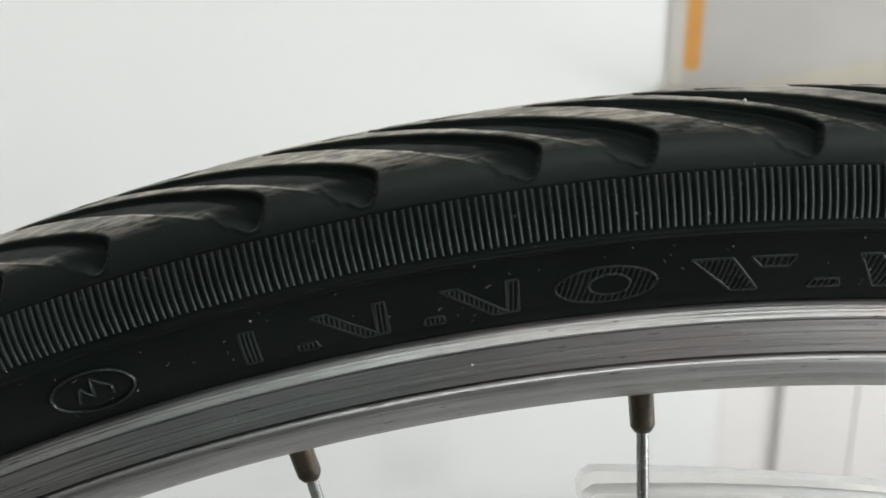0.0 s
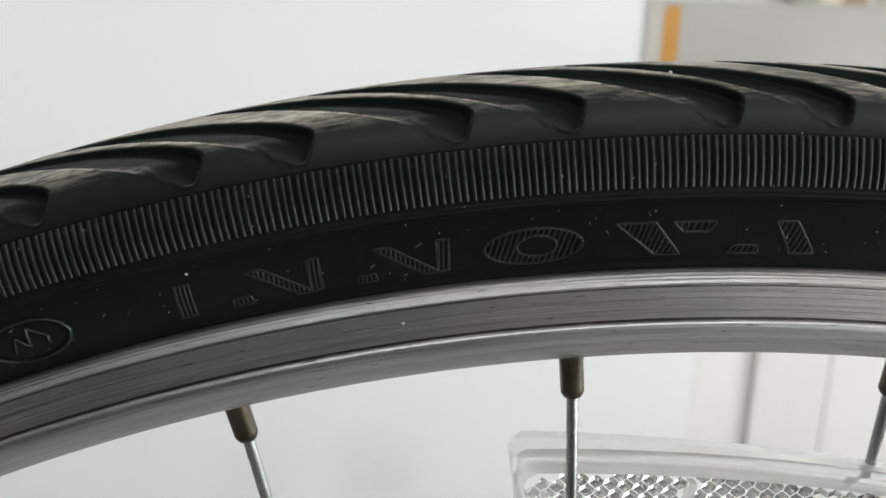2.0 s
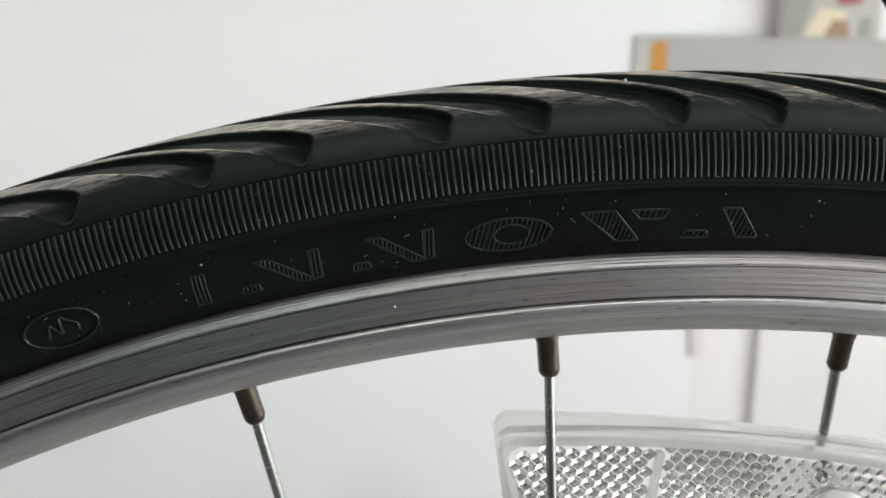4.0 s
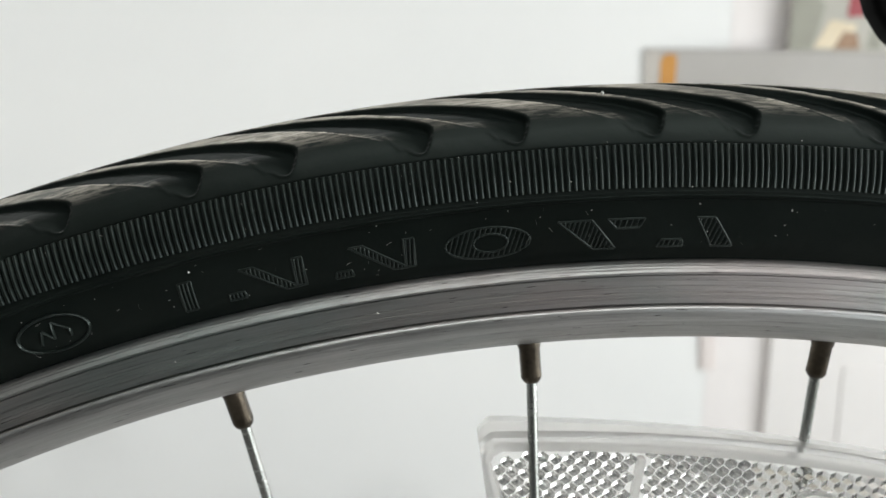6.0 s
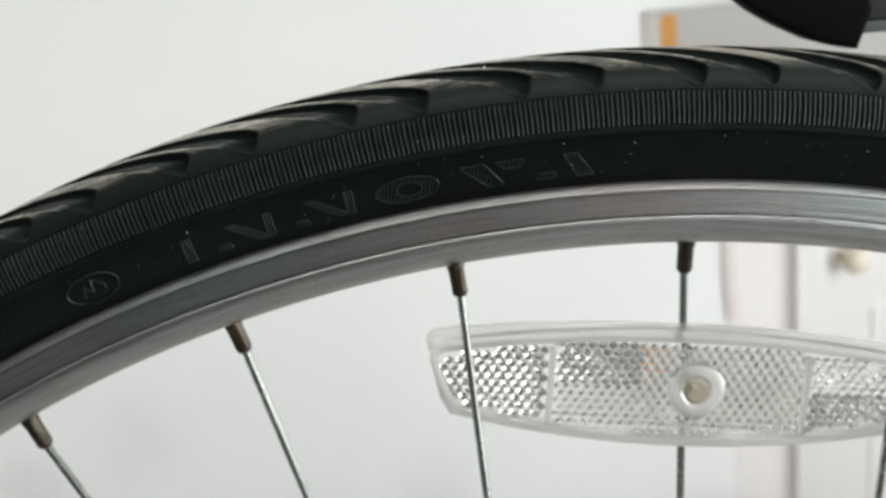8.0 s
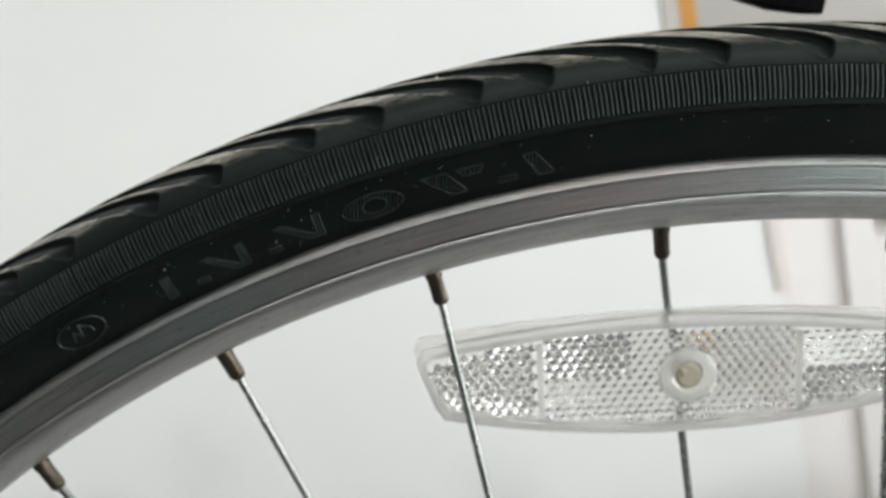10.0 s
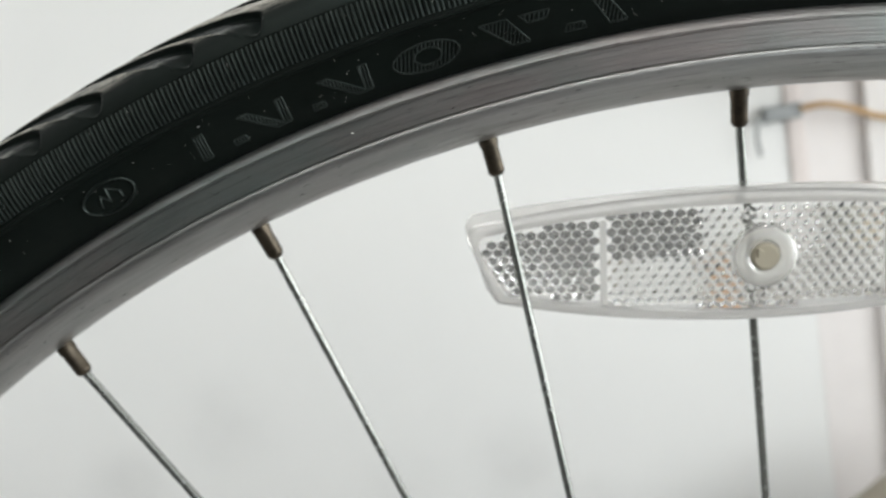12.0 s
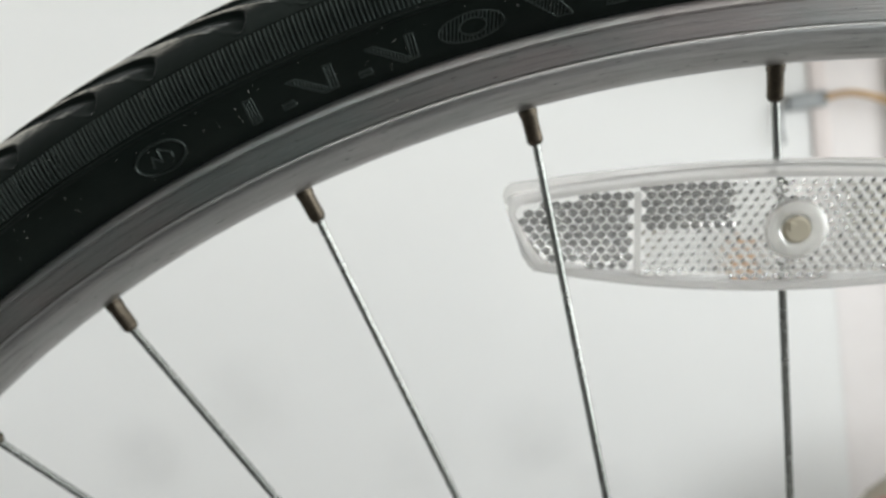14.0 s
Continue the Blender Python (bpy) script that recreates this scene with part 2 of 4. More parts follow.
def wall_paint():
    """White wall paint with a few soft grey patches low on the wall."""
    m = surface("white_wall_paint", (0.80, 0.80, 0.79), (0.85, 0.845, 0.83), 0.85, 0.0, 1.6, 140, 0.12, 0.002, 0.05)
    t = m.node_tree
    b = t.nodes["Principled BSDF"]
    base_paint = b.inputs["Base Color"].links[0].from_socket
    v = coords(t)
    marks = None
    # soft round patches that turn greyer towards their middle, broken up by noise
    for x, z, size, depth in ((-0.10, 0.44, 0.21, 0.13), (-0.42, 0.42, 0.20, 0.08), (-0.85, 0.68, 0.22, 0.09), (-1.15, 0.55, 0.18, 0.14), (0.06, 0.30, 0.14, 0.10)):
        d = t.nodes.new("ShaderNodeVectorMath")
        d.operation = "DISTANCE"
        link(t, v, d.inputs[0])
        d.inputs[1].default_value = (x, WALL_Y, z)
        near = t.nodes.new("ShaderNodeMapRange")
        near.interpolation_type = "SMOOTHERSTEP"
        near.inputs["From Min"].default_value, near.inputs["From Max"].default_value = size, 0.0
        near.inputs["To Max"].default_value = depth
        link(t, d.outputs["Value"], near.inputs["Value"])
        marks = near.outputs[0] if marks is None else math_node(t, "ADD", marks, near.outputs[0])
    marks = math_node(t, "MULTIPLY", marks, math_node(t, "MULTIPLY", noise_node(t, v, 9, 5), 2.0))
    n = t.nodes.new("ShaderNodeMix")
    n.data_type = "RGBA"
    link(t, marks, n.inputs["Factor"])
    link(t, base_paint, n.inputs["A"])
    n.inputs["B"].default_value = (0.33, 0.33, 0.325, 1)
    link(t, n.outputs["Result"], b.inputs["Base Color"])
    return m


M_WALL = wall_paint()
M_DARKWALL = surface("grey_wall_paint", (0.11, 0.11, 0.108), (0.14, 0.14, 0.137), 0.85, 0.0, 1.3, 140, 0.12, 0.002, 0.05)
M_GREYWALL = surface("grey_green_wall_paint", (0.40, 0.40, 0.395), (0.46, 0.46, 0.455), 0.85, 0.0, 1.3, 140, 0.12, 0.002, 0.05)
M_CEIL = surface("ceiling_paint", (0.68, 0.68, 0.67), (0.74, 0.74, 0.73), 0.9, 0.0, 1.6, 140)
M_FLOOR = surface("dark_floor", (0.32, 0.31, 0.30), (0.40, 0.39, 0.375), 0.45, 0.0, 2.2, 50, 0.1, 0.002)
M_DOOR = surface("door_paint", (0.71, 0.68, 0.662), (0.78, 0.75, 0.732), 0.42, 0.0, 2.0, 90, 0.08, 0.001)
M_KNOB = surface("ivory_knob", (0.58, 0.52, 0.40), (0.70, 0.64, 0.52), 0.32, 0.0, 30, 200)
M_CARTON = surface("grey_board", (0.40, 0.38, 0.36), (0.47, 0.45, 0.43), 0.75, 0.0, 5, 120, 0.1, 0.001)
M_ORANGE = surface("orange_print", (0.52, 0.24, 0.05), (0.62, 0.30, 0.075), 0.6, 0.0, 12, 200)
M_WOOD = surface("bench_laminate", (0.27, 0.265, 0.255), (0.34, 0.335, 0.325), 0.55, 0.0, 4, 60, 0.2, 0.001)
M_CLOTH = surface("taupe_cloth", (0.24, 0.215, 0.17), (0.34, 0.305, 0.25), 0.95, 0.0, 14, 260, 0.5, 0.002)
M_BOARD = surface("beige_board", (0.42, 0.385, 0.32), (0.52, 0.48, 0.41), 0.7, 0.0, 5, 90, 0.1, 0.001)
M_SIDE = surface("pale_beige_board", (0.50, 0.465, 0.425), (0.57, 0.535, 0.495), 0.75, 0.0, 6, 90, 0.1, 0.001)
M_RED = surface("red_cloth", (0.34, 0.05, 0.05), (0.44, 0.085, 0.08), 0.8, 0.0, 18, 260, 0.4, 0.002)
# pinkish tone of the soft shading beside the door casing
M_SHADING = surface("pale_shading", (0.79, 0.745, 0.73), (0.83, 0.79, 0.775), 0.85, 0.0, 16, 240, 0.3, 0.001)
M_PINK = surface("dull_pink", (0.69, 0.625, 0.60), (0.76, 0.695, 0.67), 0.9, 0.0, 12, 240, 0.3, 0.001)
M_TAN = surface("tan_cord", (0.42, 0.25, 0.10), (0.56, 0.36, 0.17), 0.7, 0.0, 30, 240, 0.3, 0.001)
M_CARD = surface("printed_card", (0.40, 0.385, 0.34), (0.50, 0.48, 0.43), 0.6, 0.0, 9, 100)
M_CREAM = surface("cream_print", (0.66, 0.56, 0.40), (0.76, 0.66, 0.50), 0.6, 0.0, 12, 160)
M_BROWN = surface("brown_print", (0.25, 0.15, 0.09), (0.36, 0.23, 0.15), 0.6, 0.0, 12, 160)
M_MAROON = surface("maroon_print", (0.30, 0.06, 0.07), (0.40, 0.10, 0.11), 0.6, 0.0, 12, 160)
M_OLIVE = surface("olive_print", (0.27, 0.265, 0.22), (0.36, 0.355, 0.30), 0.6, 0.0, 12, 160)
M_GLASS, _t, _b = nodes_of("window_glass")
_b.inputs["Transmission Weight"].default_value, _b.inputs["Roughness"].default_value = 1.0, 0.02


# ---- building helpers ----
def empty(name, at, label, category, group=""):
    ob = new(name)
    ob.location = at
    ob.empty_display_size = 0.05
    return tagged(ob, label, category, group)


def put(name, verts, faces, material, parent=None, at=(0, 0, 0), label="", smooth=None):
    """A mesh object from vertices and faces; smooth is the angle in degrees past which edges stay sharp."""
    me = bpy.data.meshes.new(name)
    me.from_pydata(verts, [], faces)
    me.materials.append(material)
    me.validate()
    if smooth is not None:
        me.polygons.foreach_set("use_smooth", [True] * len(me.polygons))
        me.set_sharp_from_angle(angle=radians(smooth))
    ob = new(name, me)
    ob.parent, ob.location = parent, at
    return tagged(ob, label)


def part(name, bm, material, parent=None, label="", at=(0, 0, 0), smooth=None):
    bmesh.ops.recalc_face_normals(bm, faces=bm.faces)
    me = bpy.data.meshes.new(name)
    bm.to_mesh(me)
    bm.free()
    me.materials.append(material)
    if smooth is not None:
        me.polygons.foreach_set("use_smooth", [True] * len(me.polygons))
        me.set_sharp_from_angle(angle=radians(smooth))
    ob = new(name, me)
    ob.parent, ob.location = parent, at
    return tagged(ob, label)


def block(x0, x1, y0, y1, z0, z1, bevel=0.0, steps=2):
    bm = bmesh.new()
    bmesh.ops.create_cube(bm, size=1)
    for v in bm.verts:
        v.co = Vector((x0 + (v.co.x + 0.5) * (x1 - x0), y0 + (v.co.y + 0.5) * (y1 - y0), z0 + (v.co.z + 0.5) * (z1 - z0)))
    if bevel:
        bmesh.ops.bevel(bm, geom=bm.edges[:], offset=bevel, segments=steps, affect="EDGES", profile=0.6)
    return bm


def slab(outline, y0, y1, bevel=0.0, steps=2):
    """An outline in x and z, given depth along y."""
    bm = bmesh.new()
    face = bm.faces.new([bm.verts.new((x, y0, z)) for x, z in outline])
    made = bmesh.ops.extrude_face_region(bm, geom=[face])
    for v in made["geom"]:
        if isinstance(v, bmesh.types.BMVert):
            v.co.y = y1
    if bevel:
        edges = [e for e in bm.edges if abs(e.verts[0].co.y - e.verts[1].co.y) < 1e-9]
        bmesh.ops.bevel(bm, geom=edges, offset=bevel, segments=steps, affect="EDGES", profile=0.6)
    return bm


def turned(profile, segments, axis="y", closed=True):
    """Verts and faces of a profile of (radius, height) turned round an axis through the origin."""
    verts, faces, n = [], [], len(profile)
    for i in range(segments):
        a = 2 * math.pi * i / segments
        for r, h in profile:
            p = (r * math.sin(a), h, r * math.cos(a)) if axis == "y" else (r * math.sin(a), r * math.cos(a), h)
            verts.append(p)
    for i in range(segments):
        j = (i + 1) % segments
        for k in range(n if closed else n - 1):
            m = (k + 1) % n
            faces.append((i * n + k, i * n + m, j * n + m, j * n + k))
    return verts, faces


def tube(points, radius, segments=10):
    """A round bar along points; radius may be one number or one for each point."""
    pts = [Vector(p) for p in points]
    rad = radius if isinstance(radius, (list, tuple)) else [radius] * len(pts)
    verts, faces = [], []
    side = None
    for i, p in enumerate(pts):
        d = (pts[min(i + 1, len(pts) - 1)] - pts[max(i - 1, 0)]).normalized()
        if side is None:
            side = d.orthogonal().normalized()
        side = (side - d * side.dot(d)).normalized()
        other = d.cross(side)
        for k in range(segments):
            a = 2 * math.pi * k / segments
            verts.append(tuple(p + (side * math.cos(a) + other * math.sin(a)) * rad[i]))
    for i in range(len(pts) - 1):
        for k in range(segments):
            m = (k + 1) % segments
            faces.append((i * segments + k, i * segments + m, (i + 1) * segments + m, (i + 1) * segments + k))
    faces.append(tuple(range(segments))[::-1])
    faces.append(tuple(range((len(pts) - 1) * segments, len(pts) * segments)))
    return verts, faces


def curve_points(ctrl, steps):
    """Catmull-Rom points through the control points."""
    c = [Vector(p) for p in ctrl]
    c = [c[0] * 2 - c[1]] + c + [c[-1] * 2 - c[-2]]
    out = []
    for i in range(1, len(c) - 2):
        for k in range(steps):
            t = k / steps
            out.append(0.5 * ((2 * c[i]) + (c[i + 1] - c[i - 1]) * t + (2 * c[i - 1] - 5 * c[i] + 4 * c[i + 1] - c[i + 2]) * t * t
                              + (3 * c[i] - c[i - 1] - 3 * c[i + 1] + c[i + 2]) * t ** 3))
    out.append(c[-2])
    return [tuple(p) for p in out]


# ---- the room ----
def wall(name, bm, material, label):
    return tagged(part(name, bm, material, None, label), category="wall", kind="structure")


DOOR = (0.842, 0.917, 1.72, 2.06)        # outer casing edge, leaf edge, leaf's far edge, leaf height
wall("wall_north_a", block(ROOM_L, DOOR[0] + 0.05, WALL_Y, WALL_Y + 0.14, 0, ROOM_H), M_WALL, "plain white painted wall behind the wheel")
wall("wall_north_b", block(DOOR[2] + 0.05, ROOM_R, WALL_Y, WALL_Y + 0.14, 0, ROOM_H), M_WALL, "plain white painted wall beside the door")
wall("wall_north_c", block(DOOR[0] + 0.05, DOOR[2] + 0.05, WALL_Y, WALL_Y + 0.14, DOOR[3] + 0.05, ROOM_H), M_WALL, "plain white painted wall over the door")


def pierced(name, material, win, box):
    """A wall of four pieces round its window; box(a, b, z0, z1) gives a piece from a to b along the wall."""
    a0, a1, z0, z1 = win
    lo, hi = (ROOM_B - 0.14, WALL_Y + 0.14) if name in ("east", "west") else (ROOM_L, ROOM_R)
    wall("wall_%s_a" % name, box(lo, a0, 0, ROOM_H), material, "painted wall beside the window")
    wall("wall_%s_b" % name, box(a1, hi, 0, ROOM_H), material, "painted wall beside the window")
    wall("wall_%s_c" % name, box(a0, a1, 0, z0), material, "painted wall under the window")
    wall("wall_%s_d" % name, box(a0, a1, z1, ROOM_H), material, "painted wall over the window")


pierced("east", M_WALL, EAST, lambda a, b, c, d: block(ROOM_R, ROOM_R + 0.14, a, b, c, d))
pierced("west", M_GREYWALL, WEST, lambda a, b, c, d: block(ROOM_L - 0.14, ROOM_L, a, b, c, d))
pierced("south", M_DARKWALL, SOUTH, lambda a, b, c, d: block(a, b, ROOM_B - 0.14, ROOM_B, c, d))
tagged(part("floor", block(ROOM_L - 0.14, ROOM_R + 0.14, ROOM_B - 0.14, WALL_Y + 0.14, -0.1, 0), M_FLOOR, None, "plain grey floor of the room"), category="floor", kind="structure")
tagged(part("ceiling", block(ROOM_L - 0.14, ROOM_R + 0.14, ROOM_B - 0.14, WALL_Y + 0.14, ROOM_H, ROOM_H + 0.1), M_CEIL, None, "pale grey ceiling"), category="ceiling", kind="structure")

# window 2, on the west, is an invented opening for the fill light
for number, (a0, a1, z0, z1), at, turn in ((1, EAST, (ROOM_R + 0.07, 0, 0), 90), (2, WEST, (ROOM_L - 0.13, 0, 0), 90), (3, SOUTH, (0, ROOM_B - 0.01, 0), 0)):
    window = tagged(new("window_%d" % number), "white two-light window in the wall", "window", kind="structure")
    window.location = (at[0], a0, z0) if turn else (a0, at[1], z0)
    window.rotation_euler = (0, 0, radians(turn))
    W, HT = a1 - a0, z1 - z0
    for a, b, c, d in ((0, W, 0, 0.05), (0, W, HT - 0.05, HT), (0, 0.05, 0.05, HT - 0.05), (W - 0.05, W, 0.05, HT - 0.05), (W / 2 - 0.025, W / 2 + 0.025, 0.05, HT - 0.05)):
        part("window_frame", block(a, b, -0.065, -0.055, c, d, 0.004), M_DOOR, window)
    for a, b in ((0.05, W / 2 - 0.025), (W / 2 + 0.025, W - 0.05)):
        pane = part("pane", block(a, b, -0.062, -0.058, 0.05, HT - 0.05), M_GLASS, window)
        pane.visible_shadow = False

# the door: casing of two steps, leaf with a raised panel, round knob
door = tagged(new("door_1"), "closed off-white painted door with an ivory knob", "door", kind="structure")
door.location = (DOOR[0], WALL_Y, 0)
cw, lw = DOOR[1] - DOOR[0], DOOR[2] - DOOR[1]
for x0, x1 in ((0, cw), (cw + lw, 2 * cw + lw)):
    part("casing", block(x0, x1, -0.026, 0.0, 0, DOOR[3] + cw, 0.003), M_DOOR, door)
# a thin sheet coloured like the soft pinkish shading on the wall here
part("casing_shading", block(-0.150, 0.0, -0.0015, 0.0, 0, DOOR[3] + cw, 0.0007), M_SHADING, door, "thin pinkish sheet standing in for soft shading beside the casing")
part("casing", block(cw, cw + lw, -0.026, 0.0, DOOR[3], DOOR[3] + cw, 0.003), M_DOOR, door)
leaf = part("leaf", block(cw + 0.003, cw + lw - 0.003, 0.012, 0.052, 0.006, DOOR[3] - 0.003, 0.002), M_DOOR, door)
for z0, z1 in ((0.20, 0.86), (1.10, 1.86)):
    part("panel", block(cw + 0.13, cw + lw - 0.13, 0.0085, 0.012, z0, z1, 0.003, 3), M_DOOR, leaf)
knob_v, knob_f = turned([(0.0, -0.068), (0.016, -0.0675), (0.027, -0.062), (0.0325, -0.050), (0.031, -0.039), (0.021, -0.028), (0.012, -0.022), (0.012, -0.006), (0.027, -0.004), (0.028, 0.0)], 28, closed=False)
put("knob", knob_v, knob_f, M_KNOB, leaf, (cw + 0.068, 0.012, 0.998), "round ivory knob", 40)


# ---- the bench under the wheel ----
def bench():
    b = empty("workbench", (0, 0, 0), "plain grey workbench that carries the bicycle wheel", "bench")
    part("top", block(-0.42, 0.42, -0.16, 0.24, 0.8646, 0.9046, 0.004), M_WOOD, b)
    for x in (-0.38, 0.38):
        for y in (-0.13, 0.21):
            part("leg", block(x - 0.025, x + 0.025, y - 0.025, y + 0.025, 0, 0.8646, 0.003), M_WOOD, b)
    return b


bench()

# ---- the wheel ----
AXLE = 1.245
R_CROWN = 0.3407
TURN = 4.0                         # how far the pattern of the wheel is turned, degrees
# half of the tyre's section, from rim to crown: radius and half width
SECTION = [(0.3105, 0.0095), (0.3128, 0.0102), (0.3145, 0.0115), (0.3165, 0.0128), (0.3190, 0.0138), (0.3215, 0.0144), (0.3242, 0.0147), (0.3265, 0.01455), (0.3285, 0.0142),
           (0.3320, 0.0132), (0.3345, 0.0120), (0.3367, 0.0104), (0.3385, 0.0082), (0.3398, 0.0052), (0.3405, 0.0025), (0.3407, 0.0)]
SEC_R, SEC_Y = np.array([p[0] for p in SECTION]), np.array([p[1] for p in SECTION])
SEC_S = np.concatenate([[0], np.cumsum(np.hypot(np.diff(SEC_R), np.diff(SEC_Y)))])


def section_at(s):
    return np.interp(s, SEC_S, SEC_R), np.interp(s, SEC_S, SEC_Y)


def half_width(r):
    return np.interp(r, SEC_R, SEC_Y)


wheel = empty("bicycle_wheel", (0, 0, AXLE - R_CROWN), "bicycle wheel with black tyre, bare aluminium rim, steel spokes", "wheel")
HUB = (0, 0, R_CROWN)


def smooth_section():
    """The section's points, rounded and evenly spaced, from one bead over the crown to the other."""
    s = SEC_S
    total = s[-1]
    fine = np.linspace(0, total, 400)
    r, y = section_at(fine)
    k = np.hanning(41)
    k /= k.sum()
    rp = np.concatenate([2 * r[0] - r[40:0:-1], r, r[-2:-42:-1]])
    yp = np.concatenate([2 * y[0] - y[40:0:-1], y, -y[-2:-42:-1]])
    r, y = np.convolve(rp, k, "same")[40:-40], np.convolve(yp, k, "same")[40:-40]
    r += R_CROWN - r[-1]
    return fine, r, y, total


def tyre():
    fine, fr, fy, total = smooth_section()
    ring = np.interp(0.3242, fr, fine)
    side = np.unique(np.concatenate([np.linspace(0, total * 0.50, 22), np.linspace(ring - 0.0009, ring + 0.0009, 15)]))
    tread = np.linspace(total * 0.50, total, 110)[1:]
    half = np.concatenate([side, tread])
    r = np.interp(half, fine, fr)
    y = np.interp(half, fine, fy)
    # the ring moulded under the band of ribs, and the band itself a little sunk
    h = 0.00075 * np.exp(-(np.abs(half - ring) / 0.00048) ** 3) - 0.00018 * ((r > 0.3253) & (r < 0.3321) & (y > 0.012))
    ln = np.hypot(np.gradient(y, half), np.gradient(r, half))
    outn_r = np.abs(np.gradient(y, half)) / ln
    outn_y = np.abs(np.gradient(r, half)) / ln
    r, y = r + h * outn_r, y + h * outn_y
    rr = np.concatenate([r, r[-2::-1]])
    yy = np.concatenate([-y, y[-2::-1]])
    onr = np.concatenate([outn_r, outn_r[-2::-1]])
    ony = np.concatenate([-outn_y, outn_y[-2::-1]])
    ss = np.concatenate([half - total, (total - half)[-2::-1]])       # arc from the crown
    near = np.arange(-33.0, 14.0, 0.055)
    far = np.arange(14.0, 327.0, 0.5)
    ang = np.radians(np.concatenate([near, far]))
    A, S = np.meshgrid(ang, ss, indexing="ij")
    # curved tapering grooves, in pairs: cut square at the shoulder, swept back to a point at the crown
    pair = 360.0 / 59
    u = np.linspace(0, 1, 170)
    dig, cut = np.zeros_like(A), np.zeros_like(A)
    deg = np.degrees(A)
    for sign, shift in ((-1, 0.0), (1, 1.4)):
        on = (S * sign > -0.001) & (np.abs(S) < 0.0195)
        d0, s0 = deg[on], np.abs(S[on])
        best, dull = np.zeros(d0.shape), np.zeros(d0.shape)
        for first in (0.22 + TURN + shift, 2.75 + TURN + shift):
            base = (d0 - first) % pair
            for lap in (0, -pair, pair):
                rel = base + lap
                m = (rel > -7.0) & (rel < 1.2)
                if not m.any():
                    continue
                x = np.radians(rel[m]) * 0.337
                sv = s0[m]
                gap, fade, start, q = np.full(x.shape, 9.0), np.ones(x.shape), np.zeros(x.shape), np.zeros(x.shape)
                for uu in u:
                    w = 0.00228 * (1 - uu) ** 0.62 + 0.00030
                    cx, cs = -np.radians(6.1 * uu ** 1.22) * 0.337 - 0.0011, 0.0129 * (1 - uu) ** 1.05 + 0.0004
                    d = np.hypot(x - cx, sv - cs) - w
                    closer = d < gap
                    fade = np.where(closer, 1 - 0.40 * uu, fade)
                    start = np.where(closer, uu, start)
                    q = np.where(closer, ((x - cx) * 0.72 - (sv - cs) * 0.70) / w, q)
                    gap = np.where(closer, d, gap)
                # the end is cut across, turned a little from the radial line
                end = (x - 0.00040) + (sv - 0.0131) * 0.30
                gap = np.where(start < 0.25, 0.5 * (gap + end + np.sqrt((gap - end) ** 2 + 0.0010 ** 2)) - 0.0001, gap)
                # steep walls at the upper edge and the end; near the end the floor climbs to the lower edge
                slope = 0.00032 + 0.00070 * np.clip(q + 0.4, 0, 1) * np.clip(-end / 0.0016 - 0.2, 0, 1)
                v = np.clip(0.4 - gap / slope, 0, 1)
                v = v * v * (3 - 2 * v) * fade
                near_end = np.clip((0.42 - start) / 0.22, 0, 1)
                reach = 0.0042 + 1.10 * np.clip(0.0150 - sv, 0, 1)
                low = np.clip((sv - 0.0106) / 0.0022, 0, 1)
                short = 1 - low * (1 - np.clip((reach + end) / (0.55 * reach), 0, 1))
                climb = np.clip((q + 1.0) / 1.55, 0, 1) * short
                v = v * (1 - near_end * (1 - climb))
                # mask of that painted shade, reaching slightly past the groove's edge
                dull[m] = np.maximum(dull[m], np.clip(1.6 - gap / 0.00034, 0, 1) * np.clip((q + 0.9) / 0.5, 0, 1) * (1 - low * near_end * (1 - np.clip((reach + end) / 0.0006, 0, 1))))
                # a burr along the lower edge
                low = low * np.clip((0.0152 - sv) / 0.0006, 0, 1)
                v = v - 0.20 * np.clip(0.50 - start, 0, 0.3) / 0.3 * np.clip(-q * 1.3, 0, 1) * np.exp(-((gap - 0.00012) / 0.00014) ** 2) * (1 - 0.8 * low)
                v = v - 0.11 * near_end * low * np.exp(-((reach + end) / 0.00026) ** 2)
                best[m] = np.where((v > 0) | (best[m] > 0), np.maximum(best[m], v), np.minimum(best[m], v))
        dig[on] = np.where(dig[on] > 0, np.maximum(dig[on], best), best)
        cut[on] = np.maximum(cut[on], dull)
    wear = 0.00012 * np.sin(deg * 9.0) * np.sin(S * 900)
    R = rr[None, :] - (0.00114 * dig) * onr[None, :] + wear * 0.2
    Y = yy[None, :] - (0.00114 * dig) * ony[None, :]
    n_a, n_s = A.shape
    verts = np.stack([R * np.sin(A), Y, R * np.cos(A)], -1).reshape(-1, 3)
    i = np.arange(n_a)[:, None]
    k = np.arange(n_s - 1)[None, :]
    j = (i + 1) % n_a
    quads = np.stack([i * n_s + k, j * n_s + k, j * n_s + k + 1, i * n_s + k + 1], -1).reshape(-1, 4)
    me = bpy.data.meshes.new("tyre")
    me.vertices.add(len(verts))
    me.vertices.foreach_set("co", verts.astype(np.float32).ravel())
    me.loops.add(quads.size)
    me.loops.foreach_set("vertex_index", quads.astype(np.int32).ravel())
    me.polygons.add(len(quads))
    me.polygons.foreach_set("loop_start", np.arange(0, quads.size, 4, dtype=np.int32))
    me.polygons.foreach_set("use_smooth", np.ones(len(quads), dtype=bool))
    me.update(calc_edges=True)
    me.validate()
    me.materials.append(M_TYRE)
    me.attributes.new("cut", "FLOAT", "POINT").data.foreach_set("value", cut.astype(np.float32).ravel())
    ob = new("tyre", me)
